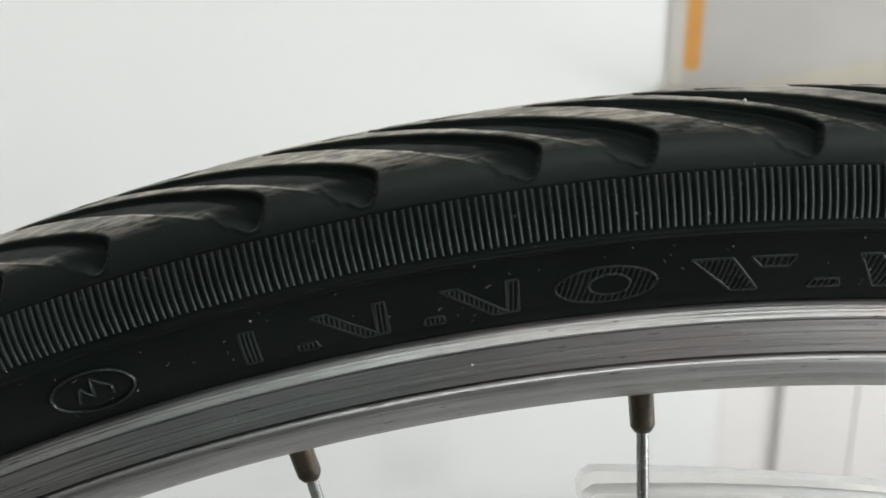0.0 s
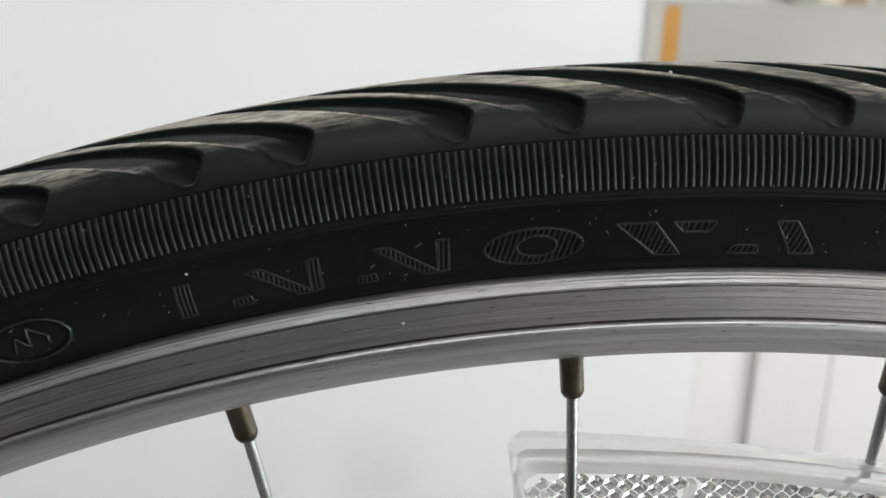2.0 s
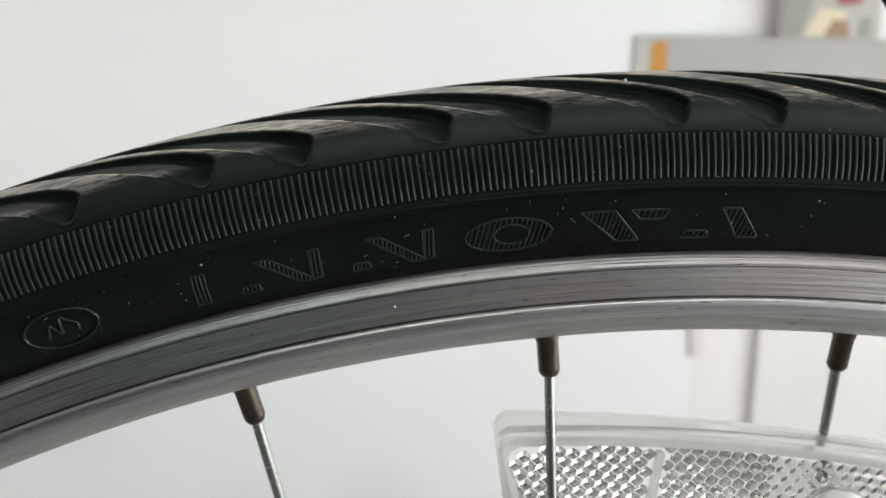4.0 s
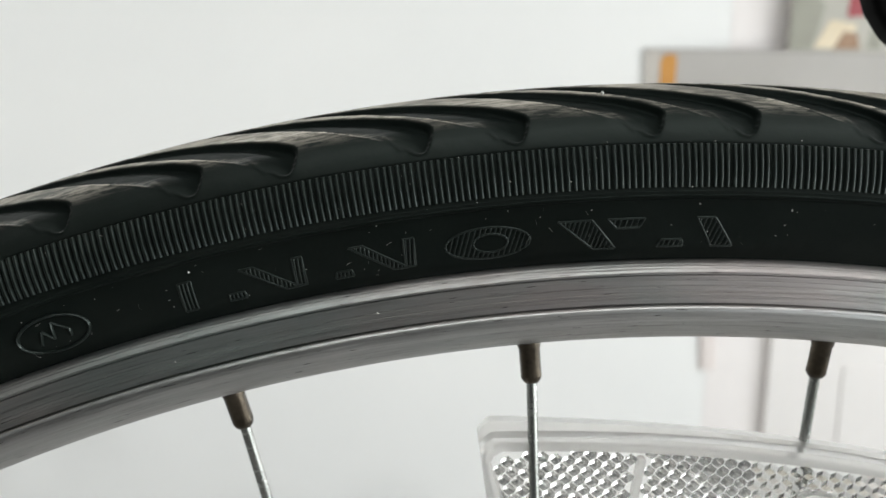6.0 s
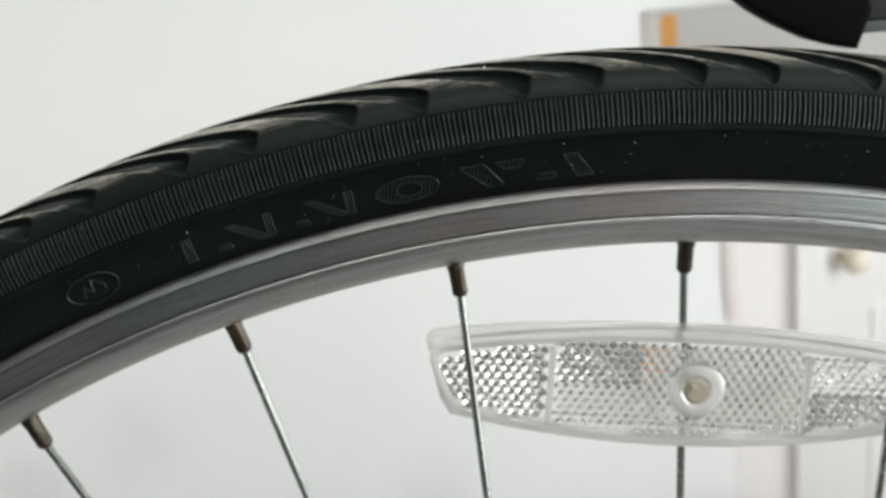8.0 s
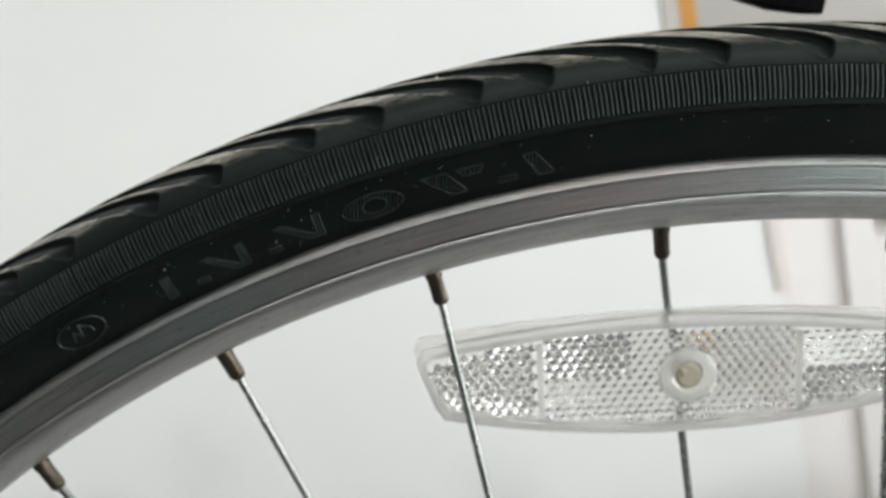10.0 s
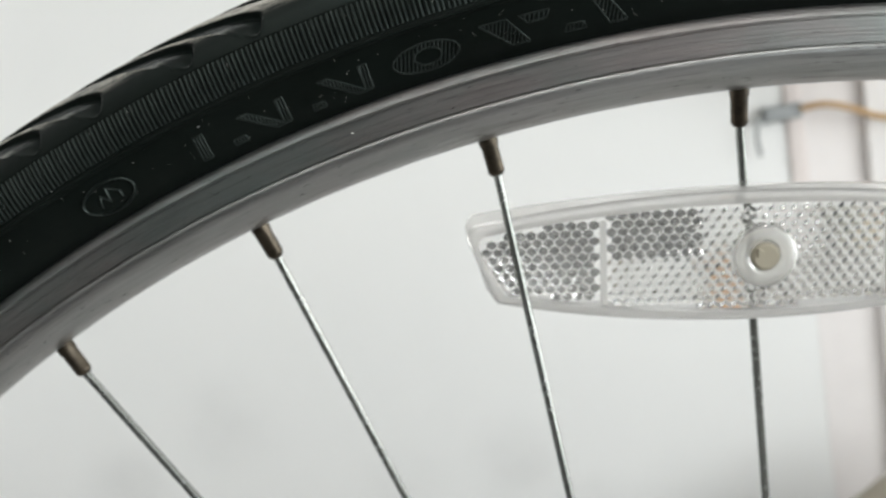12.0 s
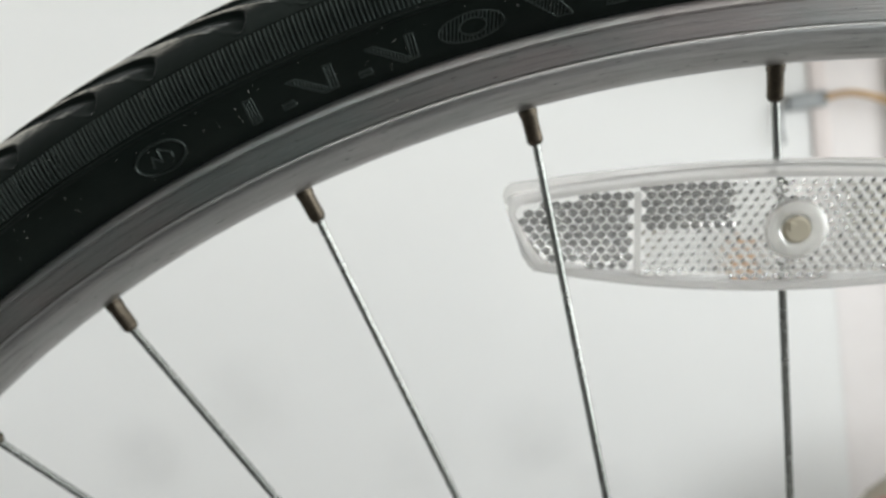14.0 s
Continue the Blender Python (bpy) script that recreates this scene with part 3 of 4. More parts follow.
    ob.parent, ob.location = wheel, HUB
    return tagged(ob, "black rubber tyre with swept tread grooves and a ribbed side band")


TYRE = tyre()


def on_side(a, r, h):
    """A point on the tyre's near side: angle in degrees, radius, height above the rubber."""
    a = math.radians(a)
    y = -(float(half_width(r)) + h)
    return (r * math.sin(a), y, r * math.cos(a))


def ridge(path, width, height, verts, faces, side=-1, cross=((-1.0, -0.2), (-0.35, 1.0), (0.35, 1.0), (1.0, -0.2)), worn=0.0):
    """A low moulded ridge along (angle, radius) points; cross: its section, in half widths and heights."""
    n0, w = len(verts), len(cross)
    for i, (a, r) in enumerate(path):
        a0, r0 = path[max(i - 1, 0)]
        a1, r1 = path[min(i + 1, len(path) - 1)]
        dx, dr = math.radians(a1 - a0) * r, r1 - r0
        ln = math.hypot(dx, dr) or 1
        px, pr = -dr / ln * width / 2, dx / ln * width / 2
        end = 0.4 if i in (0, len(path) - 1) and w > 4 else 1.0
        end *= 1 - random.random() * worn
        for f, h in cross:
            x, y, z = on_side(a + math.degrees(px * f / r), r + pr * f, h * height * end if h > 0 else h * 0.001)
            verts.append((x, y * -side, z))
    for i in range(len(path) - 1):
        for k in range(w - 1):
            p = n0 + i * w + k
            faces.append((p, p + 1, p + w + 1, p + w))
    m = n0 + (len(path) - 1) * w
    faces.append(tuple(range(n0, n0 + w)))
    faces.append(tuple(range(m + w - 1, m - 1, -1)))


ROUND = ((-1.0, -0.2), (-0.68, 0.40), (-0.36, 0.84), (0.0, 1.0), (0.36, 0.84), (0.68, 0.40), (1.0, -0.2))


def rib_band(side):
    verts, faces = [], []
    count = 2020
    for i in range(count):
        a = 360.0 * i / count
        if 25 < a < 320 and i % 2:
            continue
        j = random.uniform(-0.012, 0.012)
        ridge([(a + j, 0.32545), (a + j, 0.3273), (a + j, 0.3290), (a + j, 0.3305), (a + j, 0.33190)], 0.00076, 0.00027 + random.uniform(-0.00005, 0.00005), verts, faces, side, ROUND)
    return tagged(put("rib_band", verts, faces, M_BAND, TYRE, (0, 0, 0), "band of fine moulded ribs", 75), kind="stuff")


rib_band(-1)
rib_band(1)


def clip_line(poly, p, d):
    """The stretch of a line inside a convex outline."""
    lo, hi = -1e9, 1e9
    n = len(poly)
    area = sum(poly[i][0] * poly[(i + 1) % n][1] - poly[(i + 1) % n][0] * poly[i][1] for i in range(n))
    for i in range(n):
        (x0, y0), (x1, y1) = poly[i], poly[(i + 1) % n]
        nx, ny = (y0 - y1, x1 - x0) if area > 0 else (y1 - y0, x0 - x1)
        f = nx * (p[0] - x0) + ny * (p[1] - y0)
        g = nx * d[0] + ny * d[1]
        if abs(g) < 1e-12:
            if f < 0:
                return None
        elif g > 0:
            lo = max(lo, -f / g)
        else:
            hi = min(hi, -f / g)
    return (lo, hi) if hi > lo else None


def emblem(outline, a0, slant, gap, hole=()):
    """A plain hatched shape moulded on the tyre: outline in millimetres along and across the side wall."""
    def place(p):
        r = 0.3183 + p[1] / 1000
        return (a0 + TURN + math.degrees(p[0] / 1000 / 0.3188), r)
    verts, faces = [], []
    for i, shape in [(i, sh) for sh in (outline, hole) for i in range(len(sh))]:
        p, q = shape[i], shape[(i + 1) % len(shape)]
        ridge([place((p[0] + (q[0] - p[0]) * t / 4, p[1] + (q[1] - p[1]) * t / 4)) for t in range(5)], 0.00046, 0.00023, verts, faces, -1, ROUND, 0.6)
    x = min(p[0] for p in outline) - 4
    while x < max(p[0] for p in outline) + 4:
        hit = clip_line(outline, (x, 0), (slant, 1.0))
        inner = clip_line(hole, (x, 0), (slant, 1.0)) if hole and hit else None
        for lo, hi in ([] if not hit else [(hit[0], inner[0]), (inner[1], hit[1])] if inner else [hit]):
            if hi - lo < 0.5:
                continue
            ridge([place((x + slant * t, t)) for t in np.linspace(lo + 0.15, hi - 0.15, 4)], 0.00040, 0.00025, verts, faces, -1, ROUND, 0.6)
        x += gap
    return put("moulded_shape", verts, faces, M_MOULD, TYRE, (0, 0, 0), "plain hatched shape moulded in the rubber", 50)


def oval(cx, cy, rx, ry, n=28):
    return [(cx + rx * math.cos(2 * math.pi * i / n), cy + ry * math.sin(2 * math.pi * i / n)) for i in range(n)]


emblem([(-3.6, -2.4), (-1.6, -2.4), (-1.2, 2.4), (-3.2, 2.4)], -18.75, 0.1, 0.62)
emblem([(-3.4, 2.3), (-1.2, 2.3), (5.0, -2.4), (2.8, -2.4)], -17.0, 0.1, 0.62)
emblem([(4.6, -2.3), (6.2, -2.3), (6.4, 2.4), (4.8, 2.4)], -17.0, 0.1, 0.62)
emblem([(-6.2, -2.4), (-3.4, -2.4), (-3.6, -1.3), (-6.0, -1.3)], -17.0, 0.1, 0.62)
emblem([(-6.4, -2.4), (-3.6, -2.4), (-3.8, -1.3), (-6.2, -1.3)], -13.9, 0.1, 0.62)
emblem([(-4.6, -2.4), (-0.4, -2.4), (-0.8, -1.2), (-4.0, -1.2)], -5.15, 0.3, 0.8)
emblem([(-3.6, 2.3), (-1.4, 2.3), (5.0, -2.4), (2.8, -2.4)], -13.9, 0.1, 0.62)
emblem([(4.6, -2.3), (6.2, -2.3), (6.4, 2.4), (4.8, 2.4)], -13.9, 0.1, 0.62)
emblem(oval(-0.6, 0, 6.6, 2.6), -10.62, 0.35, 0.80, oval(-0.2, 0, 2.7, 1.55, 20))
emblem([(-6.8, 2.4), (-1.6, 2.4), (2.2, -2.5), (-1.2, -2.5)], -7.55, 0.3, 0.75)
emblem([(0.8, 2.4), (6.6, 2.4), (5.6, 0.9), (2.2, 0.9)], -7.55, 0.3, 0.9)
emblem([(1.2, 2.4), (4.0, 2.4), (7.4, -2.4), (4.0, -2.4)], -5.15, 0.3, 0.8)


def badge():
    """An oval ring with a plain peak in it."""
    verts, faces = [], []
    def place(p):
        return (-23.05 + TURN + math.degrees(p[0] / 1000 / 0.3188), 0.3187 + p[1] / 1000)
    ring = oval(0, 0, 5.7, 3.0, 48)
    ridge([place(p) for p in ring + ring[:2]], 0.00062, 0.00044, verts, faces, -1, ROUND)
    for p, q in (((-2.6, -1.4), (-1.5, 0.9)), ((-1.5, 0.9), (-0.2, -0.9)), ((-0.2, -0.9), (0.4, 1.9)), ((0.4, 1.9), (2.6, 0.1)), ((2.6, 0.1), (2.4, -1.2))):
        ridge([place((p[0] + (q[0] - p[0]) * t / 3, p[1] + (q[1] - p[1]) * t / 3)) for t in range(4)], 0.00050, 0.00040, verts, faces, -1, ROUND)
    return put("moulded_badge", verts, faces, M_MOULD, TYRE, (0, 0, 0), "oval moulded badge", 50)


badge()

# rim: box section with a rolled lip, flat brake track, a turned groove and a rounded inner face
RIM_HALF = [(0.3112, 0.0088), (0.3130, 0.0098), (0.3135, 0.0108), (0.3133, 0.0114), (0.3129, 0.0119), (0.3123, 0.0125), (0.3118, 0.0129), (0.31155, 0.0129), (0.31145, 0.0121), (0.31140, 0.0117), (0.31115, 0.0117), (0.31105, 0.01205),
            (0.3100, 0.01205), (0.3094, 0.01206), (0.30935, 0.01198), (0.3092, 0.01198), (0.30915, 0.01206), (0.3086, 0.01206), (0.30855, 0.01196), (0.3083, 0.01196), (0.30825, 0.01206), (0.3079, 0.01206), (0.30785, 0.01194), (0.3077, 0.01194), (0.30765, 0.01206), (0.3073, 0.01206), (0.30725, 0.01196), (0.3070, 0.01200), (0.3066, 0.0120), (0.3065, 0.0112), (0.30633, 0.0112), (0.30632, 0.0118), (0.30629, 0.0122), (0.30620, 0.01242), (0.30606, 0.01258), (0.30590, 0.01268), (0.3055, 0.01282), (0.3050, 0.01278),
            (0.3042, 0.0127), (0.3030, 0.0120), (0.3018, 0.0109), (0.3007, 0.0095), (0.2998, 0.0078), (0.2991, 0.0056), (0.2987, 0.0030), (0.2986, 0.0010)]
RIM_IN = [(0.3090, 0.0070), (0.3090, 0.0030)]
loop = [(r, -y) for r, y in RIM_HALF] + [(r, y) for r, y in RIM_HALF[::-1]] + [(r, y) for r, y in RIM_IN] + [(r, -y) for r, y in RIM_IN[::-1]]
rim_v, rim_f = turned(loop, 720)
put("rim", rim_v, rim_f, M_RIM, wheel, HUB, "bare aluminium rim with turning marks and scuffs", 32)

# hub
hub_v, hub_f = turned([(0.0, -0.036), (0.020, -0.036), (0.024, -0.034), (0.0245, -0.0305), (0.022, -0.0285), (0.014, -0.022), (0.011, -0.010), (0.011, 0.010), (0.014, 0.022),
                       (0.022, 0.0285), (0.0245, 0.0305), (0.024, 0.034), (0.020, 0.036), (0.0, 0.036)], 48, closed=False)
hub = put("hub", hub_v, hub_f, M_HUB, wheel, HUB, "alloy hub", 35)
axle_v, axle_f = turned([(0.0, -0.062), (0.0045, -0.062), (0.0048, -0.060), (0.0048, 0.060), (0.0045, 0.062), (0.0, 0.062)], 18, closed=False)
put("axle", axle_v, axle_f, M_STEEL, hub, (0, 0, 0), "", 35)

# 36 spokes, crossing in fours, near and far side by turns
TIP_R, OFF = 0.2910, 0.0172
# spokes that sit a little out of the even spacing: degrees along the rim, metres at the axle
UNEVEN = {33: (0.62, 0.001), 34: (0.0, 0.0036), 35: (0.0, 0.0014), 1: (0.0, -0.0014)}


def spoke_line(k):
    hole, pull = UNEVEN.get(k, (0.0, 0.0))
    a = radians(-9.53 + TURN + 10.0 * k + hole)
    near = -1 if k % 2 == 0 else 1
    off = (-OFF if k % 4 in (0, 3) else OFF) + 0.0024 + pull
    tip = Vector((TIP_R * math.sin(a), near * 0.0012, TIP_R * math.cos(a)))
    inward = Vector((-math.sin(a), 0, -math.cos(a)))
    across = Vector((-inward.z, 0, inward.x))
    # a line that passes the axle at the distance off
    s = off / TIP_R
    d = inward * math.sqrt(1 - s * s) + across * s
    length = math.sqrt(TIP_R ** 2 - off ** 2) - 0.012
    foot = tip + d * length
    foot.y = near * 0.0315
    return tip, foot, a


def nipple_body(tip, e, turn):
    side = e.orthogonal().normalized()
    other = e.cross(side)
    n, verts, faces = 24, [], []
    rings = [(-0.0003, 0.00100, 1.0), (-0.0001, 0.00135, 1.0), (0.0006, 0.00176, 1.0), (0.0009, 0.00184, 0.97), (0.0012, 0.00190, 0.90), (0.0058, 0.00193, 0.90), (0.0061, 0.00196, 1.0), (0.0068, 0.00203, 1.0), (0.0095, 0.00206, 1.0)]
    for d, r, flat in rings:
        for i in range(n):
            a = 2 * math.pi * i / n
            b = a + radians(turn)
            q = min(r, r * flat / max(abs(math.cos(a)), abs(math.sin(a))))
            verts.append(tuple(tip + e * d + (side * math.cos(b) + other * math.sin(b)) * q))
    for j in range(len(rings) - 1):
        for i in range(n):
            m = (i + 1) % n
            faces.append((j * n + i, j * n + m, (j + 1) * n + m, (j + 1) * n + i))
    faces.append(tuple(range(n))[::-1])
    faces.append(tuple(range((len(rings) - 1) * n, len(rings) * n)))
    return verts, faces


for k in range(36):
    tip, foot, a = spoke_line(k)
    d = (foot - tip).normalized()
    v, f = tube([tip - d * 0.004, tip + d * 0.10, foot], 0.00092, 12)
    spoke = put("spoke", v, f, M_SPOKE, wheel, HUB, "", 60)
    # brass nipple: a body with four key flats, a collar at the rim and a chamfered tip
    seat = Vector((0.2990 * math.sin(a), tip.y * 0.4, 0.2990 * math.cos(a)))
    e = (seat - tip).normalized()
    v, f = nipple_body(tip, e, random.uniform(0, 90))
    put("nipple", v, f, M_NIPPLE, spoke, (0, 0, 0), "tarnished brass nipple", 35)


def dust():
    verts, faces = [], []
    rng = random.Random(5)
    def speck(p, s):
        n = len(verts)
        for dx, dy, dz in ((1, 0, 0), (-1, 0, 0), (0, 1, 0), (0, -1, 0), (0, 0, 1), (0, 0, -1)):
            k = s * rng.uniform(0.6, 1.2)
            verts.append((p[0] + dx * k, p[1] + dy * k * 0.6, p[2] + dz * k))
        for q in ((0, 2, 4), (2, 1, 4), (1, 3, 4), (3, 0, 4), (2, 0, 5), (1, 2, 5), (3, 1, 5), (0, 3, 5)):
            faces.append(tuple(n + i for i in q))
    for a, r, s in ((-7.27, 0.3396, 0.00032), (-2.35, 0.3220, 0.00022), (-18.9, 0.3222, 0.00026)):
        y = -0.0070 if r > 0.335 else -(float(half_width(r)) + 0.0001)
        t = radians(a + TURN)
        speck((r * math.sin(t), y, r * math.cos(t)), s)
    for a, r, s in ((-14.1, 0.3092, 0.00030), (-22.42, 0.3058, 0.00024), (-20.2, 0.3085, 0.00018)):
        t = radians(a + TURN)
        speck((r * math.sin(t), -0.0121, r * math.cos(t)), s)
    for _ in range(150):
        a, r = rng.uniform(-30, 14), rng.uniform(0.3155, 0.3330)
        p = on_side(a, r, 0.00005)
        speck(p, rng.choice((0.00006, 0.00007, 0.00009, 0.00013)))
    # lint and scuffs: short pale hairs lying on the rubber
    for _ in range(45):
        a, r, way = rng.uniform(-30, 14), rng.uniform(0.3150, 0.3245), rng.uniform(0, 3.14)
        size = rng.choice((0.00012, 0.0002, 0.0003))
        bend = rng.uniform(-1.2, 1.2)
        spots = []
        for k in range(4):
            w = way + bend * k / 3
            spots.append((a, r))
            a, r = a + math.degrees(size * math.cos(w) / r), r + size * math.sin(w)
        n = len(verts)
        for a1, r1 in spots:
            for off in (-1, 1):
                verts.append(on_side(a1, r1 + off * 0.000022, 0.00005))
        for k in range(3):
            faces.append((n + 2 * k, n + 2 * k + 1, n + 2 * k + 3, n + 2 * k + 2))
    for _ in range(45):
        a, r = radians(rng.uniform(-30, 14)), rng.uniform(0.3065, 0.3110)
        speck((r * math.sin(a), -0.01206, r * math.cos(a)), rng.choice((0.00006, 0.00008, 0.00012)))
    return tagged(put("dust", verts, faces, M_DUST, wheel, HUB, "pale specks of dust"), kind="stuff")


dust()


# ---- the reflector between the spokes ----
def reflector():
    ob = empty("spoke_reflector", (0, 0, 0), "clear plastic almond-shaped spoke reflector with prism cells", "reflector")
    t = radians(TURN)
    cx, cz = 0.0024, 0.6084 - 0.345
    ob.location = (cx * math.cos(t) + cz * math.sin(t), -0.0030, AXLE - cx * math.sin(t) + cz * math.cos(t))
    ob.rotation_euler = (0, radians(3.7 + TURN), 0)

    def h(u):
        return 0.0135 * (1 - 0.43 * (u / 0.057) ** 2)

    def hb(u):
        return 0.0133 * (1 - 0.50 * (u / 0.057) ** 2)

    def outline(end, inset, n=30, corner=0.0018, lift=0.0):
        up = 0.0006
        top = [(u, h(u) + up + (0.0010 + lift) * (u / 0.057) ** 2 - inset) for u in np.linspace(-end + corner, end - corner, n)]
        hi = h(end) - inset
        up += 0.0010 + lift
        low, lo = end - 0.0046, hb(end) - inset
        right = [(end - 0.0005, hi + up - 0.0008), (end, hi + up - 0.0024), (low + 0.0006, -lo + 0.0014), (low - 0.0002, -lo + 0.0003)]
        bottom = [(u, -hb(u) + inset) for u in np.linspace(low - 0.0012, -low + 0.0012, n)]
        left = [(-low + 0.0002, -lo + 0.0003), (-low - 0.0006, -lo + 0.0014), (-end, hi + up - 0.0024), (-end + 0.0005, hi + up - 0.0008)]
        return top + right + bottom + left

    outer, inner, mid = outline(0.0588, 0.0), outline(0.0570, 0.0022), outline(0.0583, 0.0006)
    # the rim of the shell: a rounded frame round a sunk window
    back = outline(0.0593, -0.0006, lift=0.0012)
    rings = [(back, 0.0070), (back, 0.0046), (outer, 0.0040), (outer, 0.0009), (mid, 0.0002), (outline(0.0578, 0.0012), 0.0), (inner, 0.0), (inner, 0.0010), (outline(0.0568, 0.0024), 0.0014), (outline(0.0567, 0.0025), 0.0046), (outline(0.0567, 0.0025), 0.0070)]
    n = len(outer)
    verts, faces = [], []
    for ring, y in rings:
        verts += [(x, y, z) for x, z in ring]
    for i in range(len(rings)):
        i2 = (i + 1) % len(rings)
        for k in range(n):
            m = (k + 1) % n
            faces.append((i * n + k, i * n + m, i2 * n + m, i2 * n + k))
    put("shell", verts, faces, M_LENS, ob, (0, 0, 0), "clear rounded plastic frame", 40)
    # cube-corner cells, in three fields with plain bars between them
    def cells(u0, u1, kind):
        """Cube corners, or shallow pyramids that let the light through: kind(x, row) gives the way the corners point and the depth."""
        verts, faces = [], []
        rho = 0.00120
        sx, sz = 1.15, 0.94
        dx, dz = rho * math.sqrt(3) * sx, rho * 1.5 * sz
        for j in range(-8, 9):
            for i in range(-32, 33):
                x, z = i * dx + (dx / 2 if j % 2 else 0), j * dz
                if not (u0 < x < u1) or z > h(x) - 0.0018 or z < -hb(x) + 0.0029 or abs(x) > 0.0556 + 0.21 * (z - 0.006) or math.hypot(x - 0.0032, z - 0.0003) < 0.0060:
                    continue
                turn, deep = kind(x, j)
                far, mid, apex = 0.0014, 0.0014 + rho * 0.7071 * deep, 0.0014 + rho * 1.4142 * deep
                n = len(verts)
                for k in range(6):
                    a = math.pi / 6 + k * math.pi / 3
                    verts.append((x + 0.945 * sx * rho * math.cos(a), (mid if (k + turn) % 2 else far) + random.uniform(-1.5e-5, 1.5e-5), z + 0.945 * sz * rho * math.sin(a)))
                verts.append((x + random.uniform(-2.5e-5, 2.5e-5), apex, z + random.uniform(-2.5e-5, 2.5e-5)))
                c, o = n + 6, 1 - turn
                for k in range(3):
                    p, q, w = (n + (2 * k + m + o) % 6 for m in range(3))
                    faces.append((c, w, q, p))
        return verts, faces

    FIELDS = ((-0.056, -0.0311, lambda x, j: (0, 1.0)), (-0.0297, 0.0277, lambda x, j: (0, 1.0) if j > 0 and x < -0.010 else (0, 0.40)), (0.0292, 0.056, lambda x, j: (0, 1.0) if j < 1 else (1, 0.40)))
    for u0, u1, kind in FIELDS:
        v, f = cells(u0, u1, kind)
        field = put("prism_field", v, f, M_PRISM, ob, (0, 0, 0), "field of clear hexagonal prisms")
        tagged(field, kind="stuff")
    put("cover", [(x, 0.0008, z) for x, z in outline(0.0568, 0.0024)], [tuple(range(n))[::-1]], M_PRISM, ob, (0, 0, 0), "smooth clear front")
    for u in (-0.0304, 0.0284):
        part("divider", block(u - 0.0007, u + 0.0007, 0.0004, 0.0034, -hb(u) + 0.0026, h(u) - 0.0026, 0.0003), M_LENS, ob)
    boss_v, boss_f = turned([(0.0030, 0.0010), (0.0034, 0.0004), (0.0040, 0.0001), (0.0054, 0.0001), (0.0063, 0.0005), (0.0067, 0.0012), (0.0068, 0.0034), (0.0030, 0.0034)], 40)
    boss = put("boss", boss_v, boss_f, M_BOSS, ob, (0.0032, 0, 0.0003), "round clear boss", 30)
    clip_v, clip_f = turned([(0.0, 0.0004), (0.0024, 0.0004), (0.00295, 0.0008), (0.00295, 0.0034), (0.0, 0.0034)], 24, closed=False)
    clip = put("clip", clip_v, clip_f, M_CLIP, boss, (0, 0, 0), "beige clip end", 30)
    bm = slab([(-0.0019, 0.0019), (-0.0004, 0.0014), (-0.0009, 0.0002), (-0.0019, 0.0)], -0.0004, 0.0006, 0.0002)
    part("clip_tongue", bm, M_CLIP, clip)
    return ob


reflector()


# ---- the stand beside the wheel ----
def stand():
    ob = empty("bike_stand", (0.30, 0.036, 0.9046), "bench stand with a black moulded jaw on a grey steel arm", "stand")
    x0, y0, z0 = ob.location
    under = [(0.0400, 1.6060), (0.0424, 1.5995), (0.0460, 1.5948), (0.0500, 1.5915), (0.0535, 1.5892), (0.0572, 1.5870), (0.0640, 1.5835), (0.0710, 1.5812), (0.0762, 1.5800)]
    over = [(0.0797, 1.5890), (0.0790, 1.5925), (0.0730, 1.5970), (0.0630, 1.6030), (0.0560, 1.6100), (0.0520, 1.6190), (0.0510, 1.6280), (0.0440, 1.6300), (0.0395, 1.6280), (0.0385, 1.6170)]
    part("jaw", slab([(x - x0, z - z0) for x, z in under + over], -0.004, 0.003, 0.0016, 3), M_BLACK, ob, "black moulded jaw with a curved underside", (0, 0, 0), 40)
    part("arm", slab([(0.0755 - x0, 1.5865 - z0), (0.31 - x0, 1.5865 - z0), (0.31 - x0, 1.6050 - z0), (0.0640 - x0, 1.6050 - z0)], -0.002, 0.005, 0.0012, 2), M_GREYPLASTIC, ob, "dark grey moulded arm", (0, 0, 0), 40)
    part("rail", slab([(0.0765 - x0, 1.5835 - z0), (0.31 - x0, 1.5835 - z0), (0.31 - x0, 1.5865 - z0), (0.0765 - x0, 1.5865 - z0)], -0.003, 0.005, 0.0006, 2), M_STEEL, ob, "flat grey steel rail", (0, 0, 0), 40)
    v, f = tube([(0.30 - x0, 0, 0.012), (0.30 - x0, 0, 1.6020 - z0)], 0.009, 20)
    put("post", v, f, M_STEEL, ob, (0, 0, 0), "", 40)
    part("foot", block(-0.05, 0.05, -0.05, 0.10, 0.0, 0.012, 0.003), M_STEEL, ob)
    return ob


stand()


# ---- against the wall ----
def shelf():
    ob = empty("wall_shelf", (0.495, WALL_Y, 1.4025), "beige wooden wall shelf that carries the grey carton", "shelf")
    part("board", block(-0.02, 0.66, -0.27, 0.0, -0.020, 0.0, 0.002), M_BOARD, ob)
    part("cleat", block(0.0, 0.60, -0.020, 0.0, -0.036, -0.020, 0.002), M_BOARD, ob)
    return ob


LEAN = 6.0            # the carton stands askew: one end at the wall, the other in front of the door casing


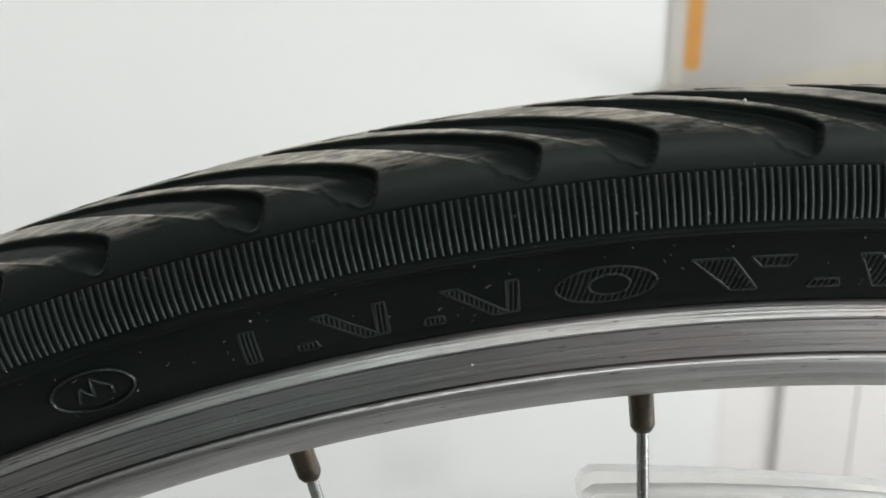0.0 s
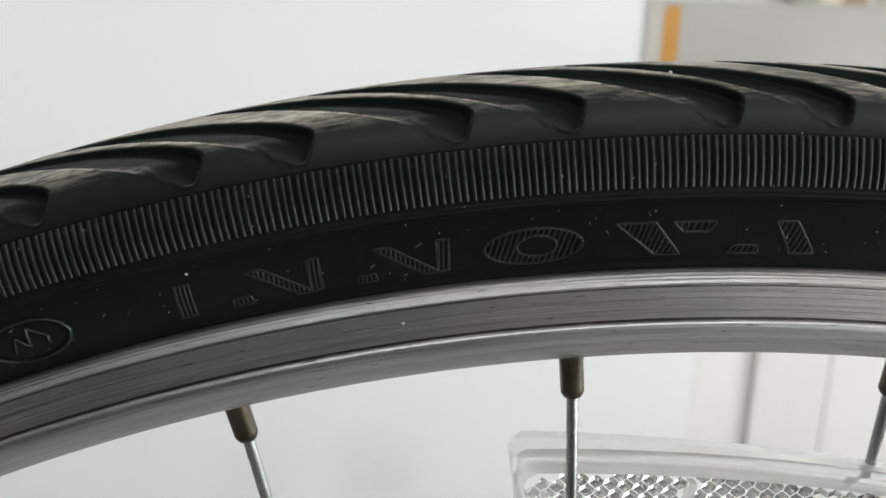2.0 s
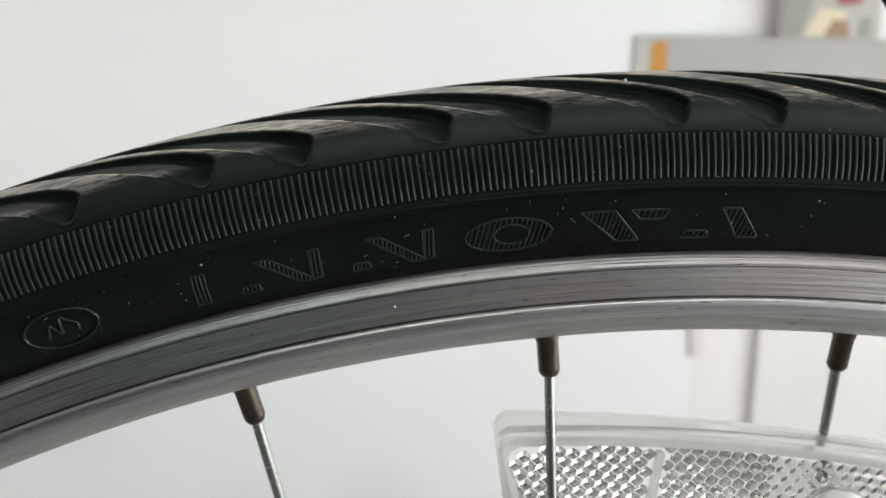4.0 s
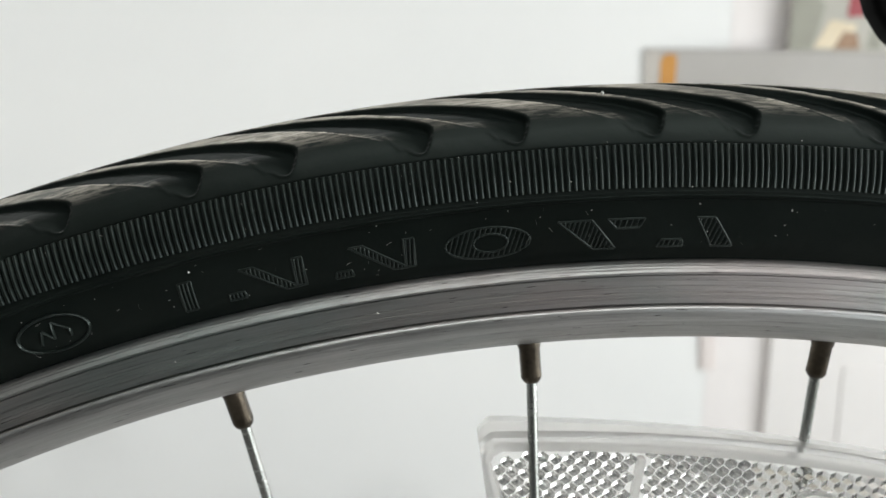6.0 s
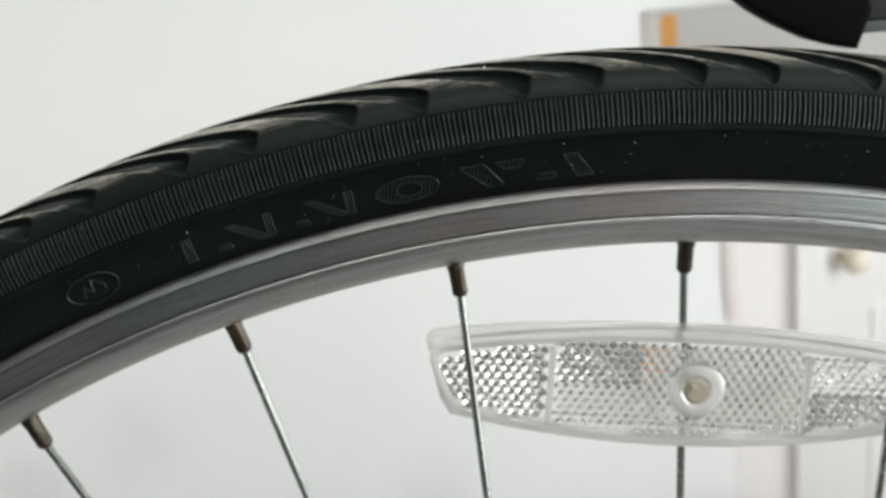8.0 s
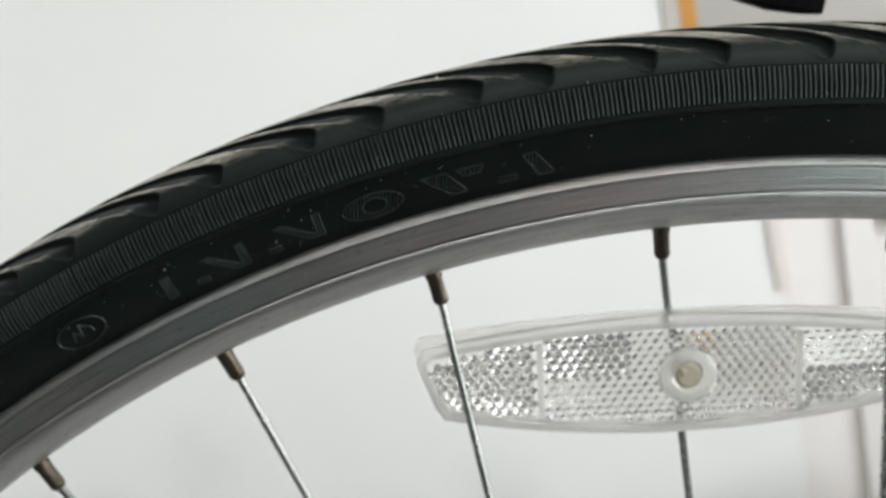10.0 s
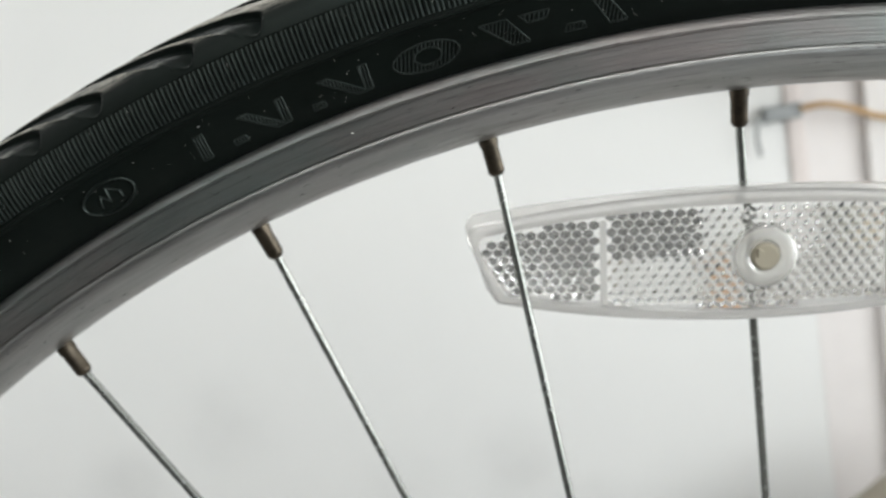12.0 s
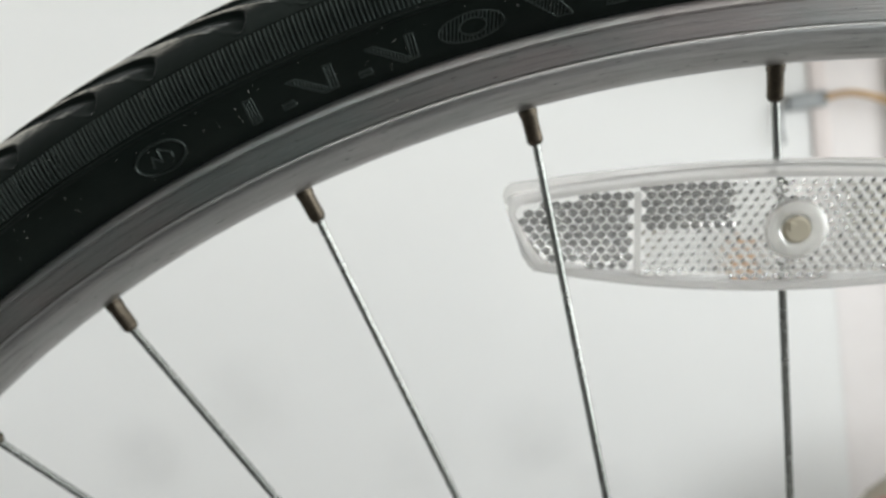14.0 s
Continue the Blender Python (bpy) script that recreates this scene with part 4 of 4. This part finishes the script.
def carton():
    ob = empty("storage_carton", (0.5265, WALL_Y - 0.0105, 1.4030), "flat grey cardboard carton with an orange corner stripe", "box")
    ob.rotation_euler = (0, 0, radians(-LEAN))
    part("body", block(-0.036, 0.60, 0.0, 0.004, 0, 0.232, 0.001), M_CARTON, ob)
    part("edge_panel", block(-0.036, -0.001, -0.0014, 0.0, 0.002, 0.230, 0.0005), M_SIDE, ob, "plain beige panel at the carton's edge")
    rounded = [(0.001, 0.049), (0.006, 0.041), (0.018, 0.038), (0.032, 0.041), (0.038, 0.049), (0.038, 0.218), (0.032, 0.224), (0.012, 0.224), (0.001, 0.211)]
    part("stripe", slab(rounded, -0.0012, -0.0002), M_ORANGE, ob, "orange printed stripe")
    part("flap", slab([(0.004, 0.0), (0.596, 0.0), (0.596, 0.098), (0.10, 0.004), (0.004, 0.004)], -0.0030, -0.0002, 0.0005), M_BOARD, ob, "slanting beige bottom flap")
    part("lid", block(-0.037, 0.601, -0.001, 0.005, 0.232, 0.236, 0.0015), M_CARTON, ob)
    return ob


def print_card():
    ob = empty("picture_card", (0.813, WALL_Y - 0.0420, 1.6390), "printed card with cream, brown and maroon patches standing on the carton", "card")
    ob.rotation_euler = (0, 0, radians(-LEAN))
    part("board", block(0, 0.225, 0, 0.010, 0, 0.27, 0.002), M_CARD, ob)
    for pts, m in (([(0.004, 0.004), (0.05, 0.004), (0.075, 0.10), (0.02, 0.16), (0.004, 0.16)], M_OLIVE), ([(0.055, 0.006), (0.13, 0.006), (0.15, 0.06), (0.09, 0.07)], M_CREAM),
                   ([(0.10, 0.004), (0.158, 0.004), (0.152, 0.040), (0.12, 0.044)], M_BROWN), ([(0.125, 0.075), (0.18, 0.080), (0.185, 0.15), (0.13, 0.14)], M_MAROON),
                   ([(0.175, 0.006), (0.205, 0.006), (0.205, 0.05), (0.18, 0.05)], M_OLIVE)):
        part("patch", slab(pts, -0.0012 - 0.0003 * (m is M_BROWN), -0.0001), m, ob)
    return ob


def hook():
    ob = empty("wall_hook", (0.612, WALL_Y, 1.212), "grey metal hook screwed to the white wall", "hook")
    part("plate", block(-0.005, 0.085, -0.030, 0.0, -0.002, 0.034, 0.004), M_STEEL, ob, "grey metal plate")
    v, f = tube(curve_points([(0.002, -0.02, 0.012), (-0.018, -0.028, 0.008), (-0.026, -0.030, -0.03), (-0.022, -0.030, -0.075)], 6), 0.0055, 10)
    put("prong", v, f, M_STEEL, ob, (0, 0, 0), "", 50)
    return ob


def cord():
    ob = empty("tan_cord", (0.612, WALL_Y, 1.212), "tan cord that sags from the hook across the door casing", "cord")
    v, f = tube(curve_points([(0.080, -0.035, 0.020), (0.125, -0.055, 0.024), (0.180, -0.062, 0.006), (0.235, -0.064, -0.022), (0.300, -0.062, -0.040), (0.40, -0.058, -0.045), (0.52, -0.055, -0.030)], 8), 0.0075, 10)
    put("cord", v, f, M_TAN, ob, (0, 0, 0), "", 50)
    return ob


def strap():
    # a flattened pinkish upright strip against the wall, beside the hook
    ob = empty("pinkish_strip", (0.688, WALL_Y, 0.86), "pale pinkish upright strip on the wall beside the hook", "strap")
    v, f = tube(curve_points([(-0.006, -0.012, 0.50), (-0.004, -0.020, 0.30), (-0.002, -0.020, 0.12), (0.004, -0.018, 0.03), (0.004, -0.014, 0.0)], 6), [0.021 for i in range(25)], 14)
    v = [(x, y * 0.25, z) for x, y, z in v]
    put("strap", v, f, M_PINK, ob, (0, 0, 0), "", 60)
    return ob


def bag():
    ob = empty("cloth_bag", (1.03, 1.66, 0.0), "slumped taupe cloth bag with a red flap on the floor", "bag")
    def lump(sx, sy, sz, seed, at):
        bm = bmesh.new()
        bmesh.ops.create_icosphere(bm, subdivisions=4, radius=1)
        for q in bm.verts:
            k = 1 + 0.05 * noise.noise(q.co * 1.7 + Vector((seed, 0, 0))) + 0.03 * noise.noise(q.co * 6 + Vector((seed, 3, 0)))
            p = q.co * k
            q.co = Vector((at[0] + p.x * sx, at[1] + p.y * sy, max(0.0, at[2] + p.z * sz)))
        return bm
    part("body", lump(0.30, 0.14, 0.24, 2, (-0.21, 0, 0.225)), M_CLOTH, ob, "", (0, 0, 0), 180)
    part("flap", lump(0.060, 0.040, 0.040, 7, (-0.388, -0.055, 0.378)), M_RED, ob, "red cloth flap", (0, 0, 0), 180)
    return ob


shelf()
carton()
print_card()
hook()
cord()
strap()
bag()


# housing for an added fill lamp, out of view
def added_lamp(at, length):
    ob = empty("added_lamp", (at[0], at[1], ROOM_H), "long white ceiling lamp out of view, added to light wall and wheel", "lamp", "ceiling lamps")
    part("housing", block(-length / 2 - 0.03, length / 2 + 0.03, -0.15, 0.15, -0.065, 0.0, 0.006), M_DOOR, ob)
    return ob


for at, length, watts in LAMPS:
    added_lamp(at, length)
